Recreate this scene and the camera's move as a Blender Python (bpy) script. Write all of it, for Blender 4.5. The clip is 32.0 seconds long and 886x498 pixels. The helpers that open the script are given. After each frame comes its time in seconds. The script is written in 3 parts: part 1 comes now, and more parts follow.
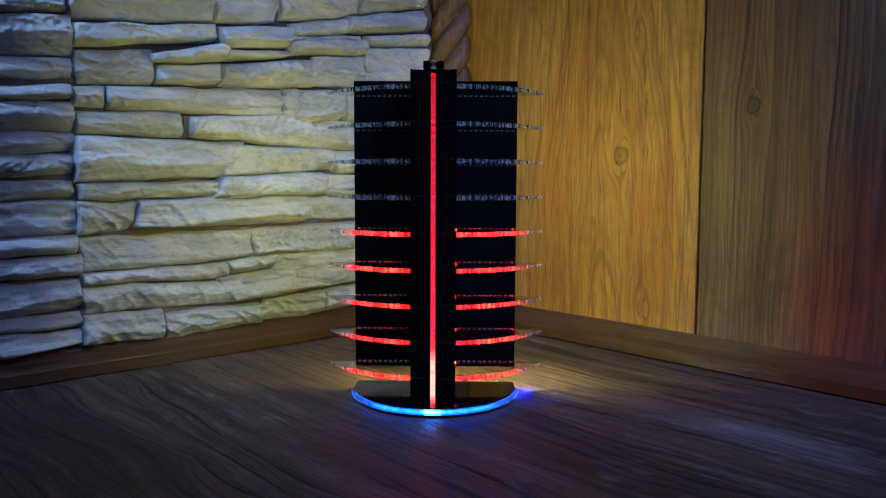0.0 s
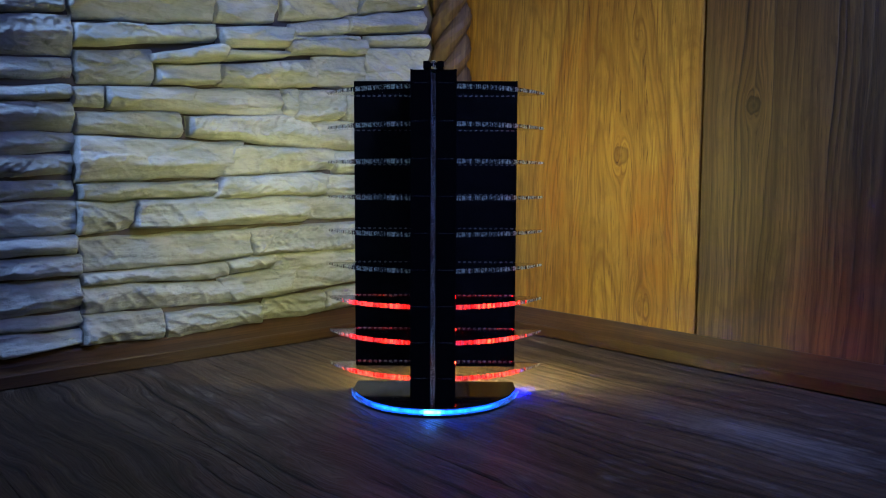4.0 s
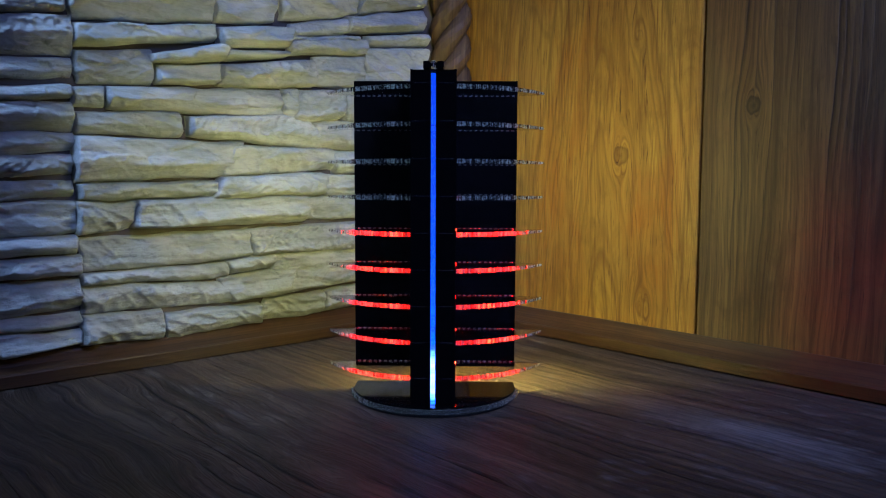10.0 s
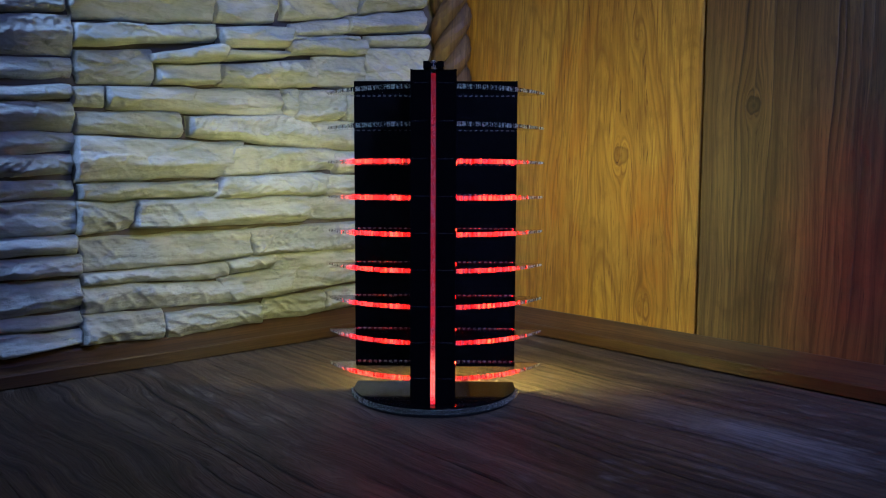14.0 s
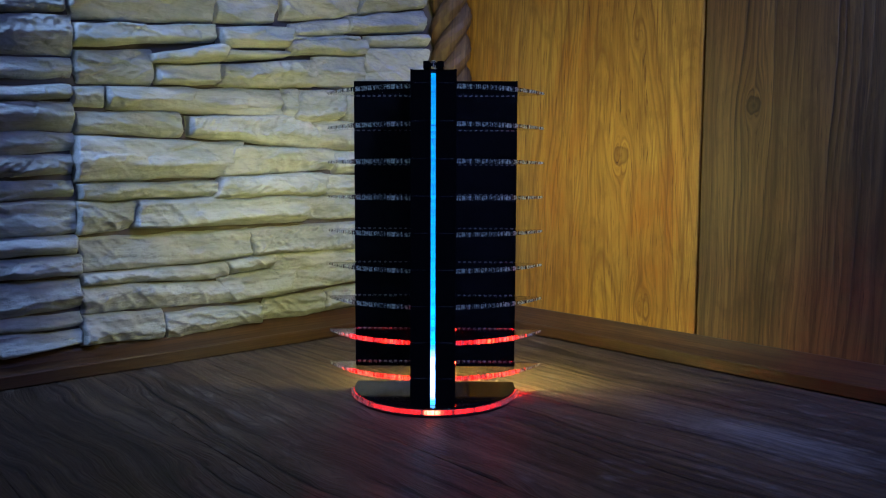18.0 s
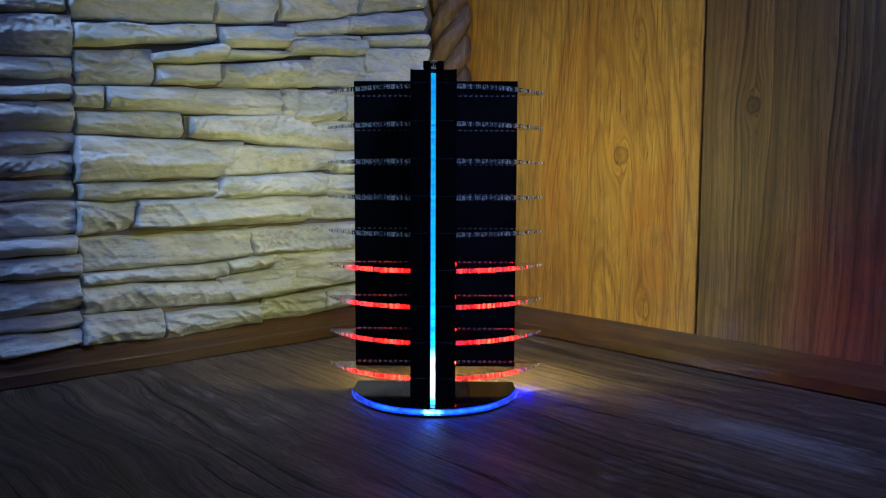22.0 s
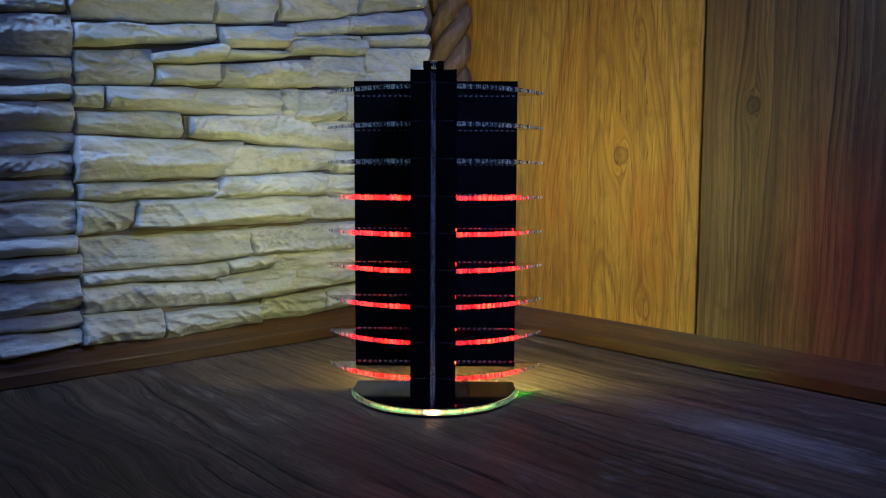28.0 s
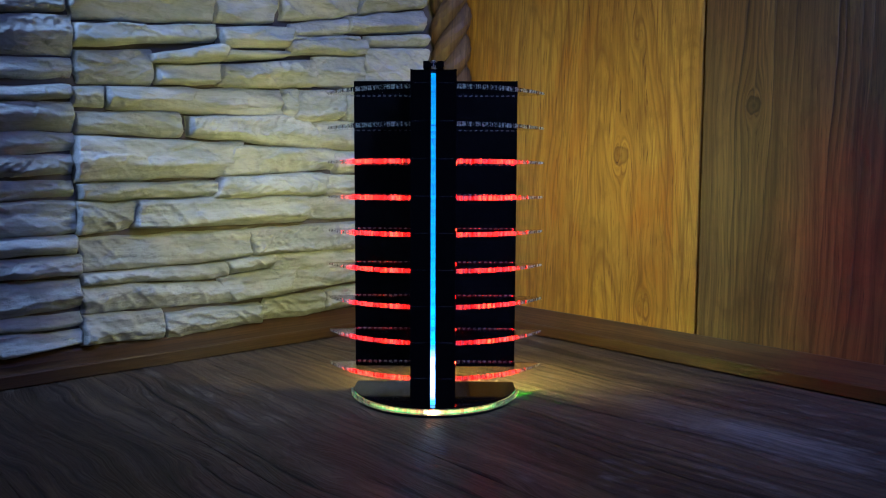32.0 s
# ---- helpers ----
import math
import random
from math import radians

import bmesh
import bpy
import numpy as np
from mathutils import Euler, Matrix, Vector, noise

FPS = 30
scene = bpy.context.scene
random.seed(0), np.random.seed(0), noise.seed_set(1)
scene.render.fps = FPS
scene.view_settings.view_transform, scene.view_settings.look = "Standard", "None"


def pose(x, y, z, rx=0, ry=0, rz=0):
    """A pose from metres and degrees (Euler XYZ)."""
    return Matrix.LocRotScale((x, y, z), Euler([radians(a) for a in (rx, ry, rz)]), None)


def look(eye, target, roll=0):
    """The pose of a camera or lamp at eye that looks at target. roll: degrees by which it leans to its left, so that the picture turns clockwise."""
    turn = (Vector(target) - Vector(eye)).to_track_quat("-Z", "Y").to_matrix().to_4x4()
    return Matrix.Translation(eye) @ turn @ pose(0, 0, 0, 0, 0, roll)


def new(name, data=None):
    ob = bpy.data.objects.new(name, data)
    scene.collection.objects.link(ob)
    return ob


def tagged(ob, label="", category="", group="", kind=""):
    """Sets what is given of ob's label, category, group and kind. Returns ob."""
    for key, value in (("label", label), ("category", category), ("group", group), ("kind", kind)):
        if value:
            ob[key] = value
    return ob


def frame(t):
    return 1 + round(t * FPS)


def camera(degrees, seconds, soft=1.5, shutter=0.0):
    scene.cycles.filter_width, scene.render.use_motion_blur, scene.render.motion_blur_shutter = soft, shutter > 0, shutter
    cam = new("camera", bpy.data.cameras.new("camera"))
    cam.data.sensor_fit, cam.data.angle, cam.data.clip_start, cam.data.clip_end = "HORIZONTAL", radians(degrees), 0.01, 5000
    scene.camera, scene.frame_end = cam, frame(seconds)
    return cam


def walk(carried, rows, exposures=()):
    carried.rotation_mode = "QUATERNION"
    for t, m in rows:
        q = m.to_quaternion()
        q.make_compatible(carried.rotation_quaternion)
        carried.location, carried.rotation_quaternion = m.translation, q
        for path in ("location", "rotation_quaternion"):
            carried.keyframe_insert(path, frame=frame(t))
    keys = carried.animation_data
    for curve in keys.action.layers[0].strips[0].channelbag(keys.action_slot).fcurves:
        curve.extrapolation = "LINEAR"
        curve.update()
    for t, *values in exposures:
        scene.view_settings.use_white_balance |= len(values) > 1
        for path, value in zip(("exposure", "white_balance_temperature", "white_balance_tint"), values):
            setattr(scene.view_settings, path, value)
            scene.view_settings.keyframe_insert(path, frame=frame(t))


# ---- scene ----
cam = camera(61.4, 32.0, soft=1.15)
EYE = pose(0.01878, -0.6654, 0.19229, 90 - 5.098, 0.0, 1.0445) @ pose(0, 0, 0, 0, 0, 0.08)
walk(cam, [(0.0, EYE), (32.0, EYE)], exposures=[(0.0, 0.13), (32.0, 0.13)])

# the corner of the room: left wall runs along D1, right wall along D2
TH = 0.81966
CORNER = Vector((0.01037, 0.38112, 0.0))
D1 = Vector((-math.sin(TH), -math.cos(TH), 0.0))
D2 = Vector((math.cos(TH), -math.sin(TH), 0.0))


def frame_of(axis):
    z = Vector((0, 0, 1))
    y = z.cross(axis)
    m = Matrix((axis, y, z)).transposed().to_4x4()
    m.translation = CORNER
    return m


LEFT = frame_of(D1)      # x along the wall, y into the room
RIGHT = frame_of(D2)     # x along the wall, y out of the room

# ---- world and lights ----
world = bpy.data.worlds.new("world")
scene.world = world
world.use_nodes = True
world.node_tree.nodes["Background"].inputs[0].default_value = (0.05, 0.07, 0.2, 1)
world.node_tree.nodes["Background"].inputs[1].default_value = 0.25


def area(name, eye, target, size, power, colour, spread=180):
    d = bpy.data.lights.new(name, "AREA")
    d.shape, d.size, d.size_y, d.energy, d.color, d.spread = "RECTANGLE", size[0], size[1], power, colour, radians(spread)
    ob = new(name, d)
    ob.matrix_world = look(eye, target)
    return ob


# two area lamps added for the cold light, whose source is out of view
area("window_light", (0.62, -0.75, 1.05), (0.50, -0.06, 0.44), (0.45, 0.30), 4.2, (0.22, 0.33, 1.0), 82)
area("high_window_light", (-0.70, -0.52, 1.05), (-0.37, 0.04, 0.34), (0.40, 0.34), 1.0, (0.30, 0.49, 1.0), 40)

# ---- materials ----


def mat(name):
    m = bpy.data.materials.new(name)
    m.use_nodes = True
    nt = m.node_tree
    return m, nt, nt.nodes["Principled BSDF"], nt.nodes["Material Output"]


def sock(nt, to, v):
    if isinstance(v, (int, float)):
        to.default_value = v
    elif isinstance(v, (tuple, list)):
        to.default_value = tuple(v) + ((1,) if len(v) == 3 and len(to.default_value) == 4 else ())
    else:
        nt.links.new(v, to)


def calc(nt, op, a, b=0.0, c=0.0):
    n = nt.nodes.new("ShaderNodeMath")
    n.operation = op
    for i, v in enumerate((a, b, c)):
        if i < len(n.inputs):
            sock(nt, n.inputs[i], v)
    return n.outputs[0]


def xyz(nt, coord="Object"):
    tc = nt.nodes.new("ShaderNodeTexCoord")
    s = nt.nodes.new("ShaderNodeSeparateXYZ")
    nt.links.new(tc.outputs[coord], s.inputs[0])
    return s.outputs[0], s.outputs[1], s.outputs[2]


def comb(nt, x, y, z):
    n = nt.nodes.new("ShaderNodeCombineXYZ")
    for i, v in enumerate((x, y, z)):
        sock(nt, n.inputs[i], v)
    return n.outputs[0]


def grain(nt, vec, scale, detail=4.0, rough=0.55, dist=0.0):
    n = nt.nodes.new("ShaderNodeTexNoise")
    sock(nt, n.inputs["Vector"], vec)
    n.inputs["Scale"].default_value = scale
    n.inputs["Detail"].default_value = detail
    n.inputs["Roughness"].default_value = rough
    n.inputs["Distortion"].default_value = dist
    return n.outputs["Fac"]


def ramp(nt, fac, *stops):
    n = nt.nodes.new("ShaderNodeValToRGB")
    el = n.color_ramp.elements
    while len(el) < len(stops):
        el.new(0.5)
    for e, (pos, col) in zip(el, stops):
        e.position = pos
        e.color = (*col, 1) if isinstance(col, tuple) else (col, col, col, 1)
    sock(nt, n.inputs[0], fac)
    return n.outputs[0]


def blend(nt, fac, a, b, mode="MIX"):
    n = nt.nodes.new("ShaderNodeMix")
    n.data_type, n.blend_type = "RGBA", mode
    sock(nt, n.inputs[0], fac)
    sock(nt, n.inputs[6], a)
    sock(nt, n.inputs[7], b)
    return n.outputs[2]


def bump(nt, bsdf, height, strength, distance):
    n = nt.nodes.new("ShaderNodeBump")
    n.inputs["Strength"].default_value = strength
    n.inputs["Distance"].default_value = distance
    nt.links.new(height, n.inputs["Height"])
    nt.links.new(n.outputs[0], bsdf.inputs["Normal"])


def wood(name, light, mid, dark, streak=1.0, tan=(1.05, 0.80, 0.5), vein=0.0, crack_at=0.66, rough=(0.45, 0.7), across="x", along="z", fine=55.0, bump_d=0.0012,
         spec=0.4, seed=0.0, wide=0.10, jitter=0.008):
    """Plain dark timber of the mouldings and the post."""
    m, nt, b, out = mat(name)
    x, y, z = xyz(nt)
    ax = {"x": x, "y": y, "z": z}
    u, v = ax[across], ax[along]
    warp = grain(nt, comb(nt, calc(nt, "MULTIPLY", u, 5.0), seed, calc(nt, "MULTIPLY", v, 1.6)), 1.0, 2.0)
    psi = calc(nt, "ADD", u, calc(nt, "MULTIPLY", calc(nt, "SUBTRACT", warp, 0.5), wide))
    jit = grain(nt, comb(nt, calc(nt, "MULTIPLY", u, 60.0), seed + 2.0, calc(nt, "MULTIPLY", v, 22.0)), 1.0, 4.0, 0.7)
    psi = calc(nt, "ADD", psi, calc(nt, "MULTIPLY", calc(nt, "SUBTRACT", jit, 0.5), jitter))
    rings = grain(nt, comb(nt, calc(nt, "MULTIPLY", psi, fine), seed + 3.1, calc(nt, "MULTIPLY", v, 0.9)), 1.0, 3.0, 0.6)
    hair = grain(nt, comb(nt, calc(nt, "MULTIPLY", psi, fine * 7), seed + 9.7, calc(nt, "MULTIPLY", v, 5.0)), 1.0, 3.0, 0.65)
    patch = grain(nt, comb(nt, calc(nt, "MULTIPLY", u, 9.0), seed + 5.0, calc(nt, "MULTIPLY", v, 4.0)), 1.0, 3.0)
    soft = tuple(m_ + (d_ - m_) * (0.35 + 0.65 * vein) for m_, d_ in zip(mid, dark))
    col = ramp(nt, rings, (0.34, light), (0.47, mid), (0.56, mid), (0.66, soft))
    col = blend(nt, calc(nt, "MULTIPLY", ramp(nt, patch, (0.42, 0.0), (0.58, 1.0)), 0.55), col, tuple(k * f for k, f in zip(mid, tan)))
    stain = grain(nt, comb(nt, calc(nt, "MULTIPLY", u, 16.0), seed + 7.0, calc(nt, "MULTIPLY", v, 9.0)), 1.0, 5.0, 0.6, 0.7)
    col = blend(nt, ramp(nt, stain, (0.42, 0.55), (0.62, 0.0)), col, tuple(k * 0.55 for k in mid))
    zone = grain(nt, comb(nt, calc(nt, "MULTIPLY", psi, 14.0), seed + 11.0, calc(nt, "MULTIPLY", v, 2.2)), 1.0, 2.0)
    lines = calc(nt, "MULTIPLY", ramp(nt, hair, (0.46, 0.0), (0.60, 1.0)), ramp(nt, zone, (0.40, 0.25), (0.62, 1.0)))
    col = blend(nt, calc(nt, "MULTIPLY", lines, 0.8 * streak), col, dark)
    pore = grain(nt, comb(nt, calc(nt, "MULTIPLY", psi, fine * 16), seed + 4.4, calc(nt, "MULTIPLY", v, 26.0)), 1.0, 2.0, 0.6)
    col = blend(nt, ramp(nt, pore, (0.60, 0.0), (0.72, 0.55)), col, dark)
    crack = grain(nt, comb(nt, calc(nt, "MULTIPLY", psi, fine * 2.2), seed + 6.6, calc(nt, "MULTIPLY", v, 3.2)), 1.0, 2.0, 0.5)
    col = blend(nt, ramp(nt, crack, (crack_at, 0.0), (crack_at + 0.06, 0.75)), col, tuple(k * 0.6 for k in dark))
    sock(nt, b.inputs["Base Color"], col)
    sock(nt, b.inputs["Roughness"], calc(nt, "MULTIPLY_ADD", hair, rough[1] - rough[0], rough[0]))
    b.inputs["Specular IOR Level"].default_value = spec
    bump(nt, b, calc(nt, "ADD", calc(nt, "MULTIPLY", rings, -0.6), calc(nt, "MULTIPLY", hair, -0.6)), 0.7, bump_d)
    return m


def flat_sawn(name, light, mid, dark, heart, lean, space, knots, blotch, seed, across="x", along="z", core=0.012, warp=(0.035, 0.008, 0.0014), line=0.8, hairs=0.5, sharp=0.90,
              rough=(0.45, 0.7), spec=0.35, bump_d=0.001, worn=None, bare_and_sheen=(), shift=False):
    """Flat-sawn timber: nested arches of growth rings round the heart line, which part round the knots (place across, place along, radius, strength)."""
    m, nt, b, out = mat(name)
    ax = dict(zip("xyz", xyz(nt)))
    u, v = ax[across], ax[along]
    place = u
    if shift:
        info = nt.nodes.new("ShaderNodeObjectInfo")
        v = calc(nt, "ADD", v, calc(nt, "MULTIPLY", info.outputs["Random"], 9.0))
        place = calc(nt, "ADD", u, calc(nt, "MULTIPLY", calc(nt, "FRACT", calc(nt, "MULTIPLY", info.outputs["Random"], 37.0)), 0.16))
    d = calc(nt, "SUBTRACT", place, heart)
    jit = None
    for k, (fu, fv, amp) in enumerate(((4.5, 1.5, warp[0]), (20.0, 6.0, warp[1]), (110.0, 26.0, warp[2]))):
        n = grain(nt, comb(nt, calc(nt, "MULTIPLY", place, fu), seed + k * 3.0, calc(nt, "MULTIPLY", v, fv)), 1.0, 3.0, 0.55)
        d = calc(nt, "ADD", d, calc(nt, "MULTIPLY", calc(nt, "SUBTRACT", n, 0.5), amp))
        jit = n
    eye = None
    for ku, kv, kr, ks in knots:
        g = calc(nt, "SUBTRACT", u, ku)
        h = calc(nt, "SUBTRACT", v, kv)
        h1 = calc(nt, "MULTIPLY", h, 0.4)
        r2 = calc(nt, "ADD", calc(nt, "MULTIPLY_ADD", g, g, calc(nt, "MULTIPLY", h1, h1)), kr * kr * 0.3)
        d = calc(nt, "SUBTRACT", d, calc(nt, "DIVIDE", calc(nt, "MULTIPLY", g, kr * kr * 1.1), r2))
        h2 = calc(nt, "MULTIPLY", h, 0.85)
        rr = calc(nt, "SQRT", calc(nt, "MULTIPLY_ADD", g, g, calc(nt, "MULTIPLY", h2, h2)))
        rr = calc(nt, "MULTIPLY", rr, calc(nt, "MULTIPLY_ADD", jit, 1.3, 0.35))
        k = calc(nt, "SUBTRACT", 1.0, calc(nt, "DIVIDE", rr, kr))
        k = calc(nt, "MULTIPLY", ramp(nt, k, (0.0, 0.0), (0.16, 0.75), (0.30, 0.6), (0.55, 0.4), (0.80, 0.55), (1.0, 0.75)), ks)
        eye = k if eye is None else calc(nt, "MAXIMUM", eye, k)
    cone = calc(nt, "SQRT", calc(nt, "MULTIPLY_ADD", d, d, core * core))
    q = calc(nt, "DIVIDE", calc(nt, "MULTIPLY_ADD", v, lean, cone), space)
    band = grain(nt, comb(nt, calc(nt, "MULTIPLY", q, 0.23), seed + 20.0, 0.0), 1.0, 2.0)
    q = calc(nt, "MULTIPLY_ADD", band, 5.0, q)
    ring = calc(nt, "FRACT", q)
    white = nt.nodes.new("ShaderNodeTexWhiteNoise")
    white.noise_dimensions = "1D"
    sock(nt, white.inputs["W"], calc(nt, "FLOOR", q))
    late = ramp(nt, ring, (0.0, 0.0), (0.45 * sharp, 0.16), (sharp - 0.10, 0.75), (sharp, 1.0), (1.0, 0.0))
    force = calc(nt, "MULTIPLY_ADD", white.outputs["Value"], 0.75, 0.25)
    along_ = grain(nt, comb(nt, calc(nt, "MULTIPLY", q, 0.9), seed + 6.0, calc(nt, "MULTIPLY", v, 4.0)), 1.0, 2.0)
    late = calc(nt, "MULTIPLY", calc(nt, "MULTIPLY", late, 1.25), calc(nt, "MULTIPLY", force, ramp(nt, along_, (0.30, 0.25), (0.62, 1.0))))
    tone = grain(nt, comb(nt, calc(nt, "MULTIPLY", q, 0.35), seed + 9.0, calc(nt, "MULTIPLY", v, 1.6)), 1.0, 4.0, 0.6)
    col = ramp(nt, tone, (0.34, light), (0.64, mid))
    spots = grain(nt, comb(nt, calc(nt, "MULTIPLY", u, 13.0), seed + 4.0, calc(nt, "MULTIPLY", v, 3.6)), 1.0, 4.0, 0.6, 0.5)
    col = blend(nt, ramp(nt, spots, (0.46, 0.0), (0.66, blotch[3])), col, blotch[:3])
    col = blend(nt, calc(nt, "MULTIPLY", late, line), col, dark)
    hair = grain(nt, comb(nt, calc(nt, "MULTIPLY", d, 420.0), seed + 9.7, calc(nt, "MULTIPLY", v, 9.0)), 1.0, 3.0, 0.65)
    col = blend(nt, ramp(nt, hair, (0.50, 0.0), (0.68, hairs)), col, tuple(0.5 * (p + r) for p, r in zip(mid, dark)))
    streak = grain(nt, comb(nt, calc(nt, "MULTIPLY", d, 150.0), seed + 16.0, calc(nt, "MULTIPLY", v, 3.0)), 1.0, 4.0, 0.7)
    col = blend(nt, ramp(nt, streak, (0.50, 0.0), (0.66, 0.75 * hairs)), col, tuple(0.35 * p + 0.65 * r for p, r in zip(mid, dark)))
    col = blend(nt, ramp(nt, streak, (0.32, 0.5 * hairs), (0.44, 0.0)), col, light)
    pore = grain(nt, comb(nt, calc(nt, "MULTIPLY", d, 900.0), seed + 4.4, calc(nt, "MULTIPLY", v, 30.0)), 1.0, 2.0, 0.6)
    col = blend(nt, ramp(nt, pore, (0.62, 0.0), (0.74, hairs)), col, dark)
    grime = grain(nt, comb(nt, calc(nt, "MULTIPLY", u, 34.0), seed + 14.0, calc(nt, "MULTIPLY", v, 17.0)), 1.0, 5.0, 0.65, 0.8)
    col = blend(nt, ramp(nt, grime, (0.50, 0.0), (0.68, 0.5)), col, tuple(0.45 * p + 0.3 * r for p, r in zip(mid, dark)))
    gloss = calc(nt, "MULTIPLY_ADD", hair, rough[1] - rough[0], rough[0])
    if worn:
        sc = grain(nt, comb(nt, calc(nt, "MULTIPLY", u, 85.0), seed + 1.0, calc(nt, "MULTIPLY", v, 30.0)), 1.0, 6.0, 0.75, 0.6)
        zone = grain(nt, comb(nt, calc(nt, "MULTIPLY", u, 5.0), seed + 8.0, calc(nt, "MULTIPLY", v, 4.0)), 1.0, 3.0)
        scuffs_and_sheen = calc(nt, "MULTIPLY", ramp(nt, sc, (0.54, 0.0), (0.68, 1.0)), ramp(nt, zone, (0.40, 0.0), (0.60, 0.7)))
        for bu, bv, ru, rv, amount in bare_and_sheen:     # scuff marks and painted sheen: place across and along, half sizes
            eu = calc(nt, "DIVIDE", calc(nt, "SUBTRACT", u, bu), ru)
            ev = calc(nt, "DIVIDE", calc(nt, "SUBTRACT", ax[along], bv), rv)
            e = calc(nt, "ADD", calc(nt, "SQRT", calc(nt, "MULTIPLY_ADD", eu, eu, calc(nt, "MULTIPLY", ev, ev))), calc(nt, "MULTIPLY_ADD", sc, 2.4, -1.2))
            scuffs_and_sheen = calc(nt, "MAXIMUM", scuffs_and_sheen, ramp(nt, e, (0.25, amount), (1.0, 0.0)))
        scuffs_and_sheen = calc(nt, "MULTIPLY", scuffs_and_sheen, calc(nt, "SUBTRACT", 1.0, calc(nt, "MAXIMUM", calc(nt, "MULTIPLY", late, 0.8), ramp(nt, hair, (0.48, 0.0), (0.60, 0.7)))))
        col = blend(nt, scuffs_and_sheen, col, worn)
        gloss = calc(nt, "MULTIPLY_ADD", scuffs_and_sheen, 0.2, gloss)
    if eye is not None:
        col = blend(nt, eye, col, tuple(c * 0.8 for c in dark))
    sock(nt, b.inputs["Base Color"], col)
    sock(nt, b.inputs["Roughness"], gloss)
    b.inputs["Specular IOR Level"].default_value = spec
    relief = calc(nt, "MULTIPLY_ADD", late, -0.7, calc(nt, "MULTIPLY", hair, -0.5))
    bump(nt, b, calc(nt, "MULTIPLY_ADD", pore, -0.3, relief), 0.7, bump_d)
    return m


WALL_WOOD = flat_sawn("pine_board", (0.52, 0.300, 0.048), (0.35, 0.172, 0.024), (0.085, 0.034, 0.007), 0.243, 0.15, 0.0075,
                      [(0.2661, 0.2232, 0.0115, 0.75), (0.3002, 0.0504, 0.0110, 0.4), (0.2873, 0.3555, 0.0060, 0.25), (0.12, 0.62, 0.012, 1)],
                      (0.40, 0.145, 0.012, 0.95), 1.3, line=0.46, hairs=0.95, sharp=0.72, warp=(0.05, 0.011, 0.0026))
WALL_WOOD_DARK = flat_sawn("weathered_pine_board", (0.23, 0.142, 0.045), (0.135, 0.080, 0.027), (0.028, 0.015, 0.007), 0.66, 0.05, 0.0075,
                           [(0.4205, 0.2682, 0.0084, 1), (0.62, 0.45, 0.010, 1)], (0.19, 0.095, 0.024, 0.7), 4.7, line=1.0, hairs=0.85, warp=(0.04, 0.008, 0.0018))
FLOOR_WOOD = flat_sawn("dark_floor_board", (0.155, 0.099, 0.056), (0.060, 0.036, 0.020), (0.004, 0.003, 0.002), 0.0, 0.035, 0.0150,
                       [], (0.045, 0.030, 0.024, 0.8), 2.2, across="y", along="x", line=1.0, hairs=0.66, sharp=0.80, warp=(0.13, 0.028, 0.004),
                       rough=(0.42, 0.75), spec=0.30, bump_d=0.0060, worn=(0.27, 0.225, 0.175),
                       bare_and_sheen=[(-0.160, 0.52, 0.038, 0.11, 0.75), (-0.15, 0.42, 0.02, 0.05, 0.3), (-0.432, 0.030, 0.006, 0.030, 0.7), (-0.431, 0.105, 0.004, 0.045, 0.7), (-0.430, 0.205, 0.004, 0.030, 0.6), (-0.410, 0.235, 0.004, 0.020, 0.5)], shift=True)
TRIM_WOOD = wood("brown_trim_wood", (0.145, 0.073, 0.023), (0.074, 0.035, 0.011), (0.018, 0.009, 0.004),
                 vein=0.7, jitter=0.003, wide=0.02, rough=(0.38, 0.6), across="z", along="x", fine=90, seed=7.1)
ROPE_WOOD = wood("carved_post_wood", (0.22, 0.135, 0.055), (0.135, 0.078, 0.031), (0.034, 0.018, 0.008), seed=3.3, fine=60)


def stone_material():
    m, nt, b, out = mat("cast_limestone")
    tc = nt.nodes.new("ShaderNodeTexCoord")
    info = nt.nodes.new("ShaderNodeObjectInfo")
    x, y, z = xyz(nt)
    layer = comb(nt, calc(nt, "MULTIPLY", x, 0.35), y, z)
    big = grain(nt, layer, 26.0, 4.0, 0.6, 0.6)
    small = grain(nt, tc.outputs["Object"], 240.0, 5.0, 0.7)
    mid = grain(nt, layer, 90.0, 4.0, 0.6, 0.3)
    strata = grain(nt, comb(nt, calc(nt, "MULTIPLY", x, 0.16), y, z), 210.0, 5.0, 0.65, 0.8)
    col = ramp(nt, big, (0.28, (0.33, 0.36, 0.31)), (0.5, (0.47, 0.49, 0.44)), (0.72, (0.60, 0.61, 0.57)))
    col = blend(nt, ramp(nt, mid, (0.50, 0.0), (0.72, 0.55)), col, (0.27, 0.28, 0.22))
    col = blend(nt, ramp(nt, strata, (0.50, 0.0), (0.68, 0.45)), col, (0.26, 0.28, 0.22))
    tint = ramp(nt, info.outputs["Random"], (0.0, (0.84, 0.83, 0.79)), (1.0, (1.0, 1.0, 0.99)))
    col = blend(nt, 1.0, col, tint, "MULTIPLY")
    sock(nt, b.inputs["Base Color"], col)
    b.inputs["Roughness"].default_value = 0.82
    b.inputs["Specular IOR Level"].default_value = 0.25
    bump(nt, b, calc(nt, "ADD", calc(nt, "MULTIPLY_ADD", mid, 1.0, calc(nt, "MULTIPLY", strata, 0.3)), calc(nt, "MULTIPLY", small, 0.45)), 1.0, 0.0030)
    return m


STONE = stone_material()


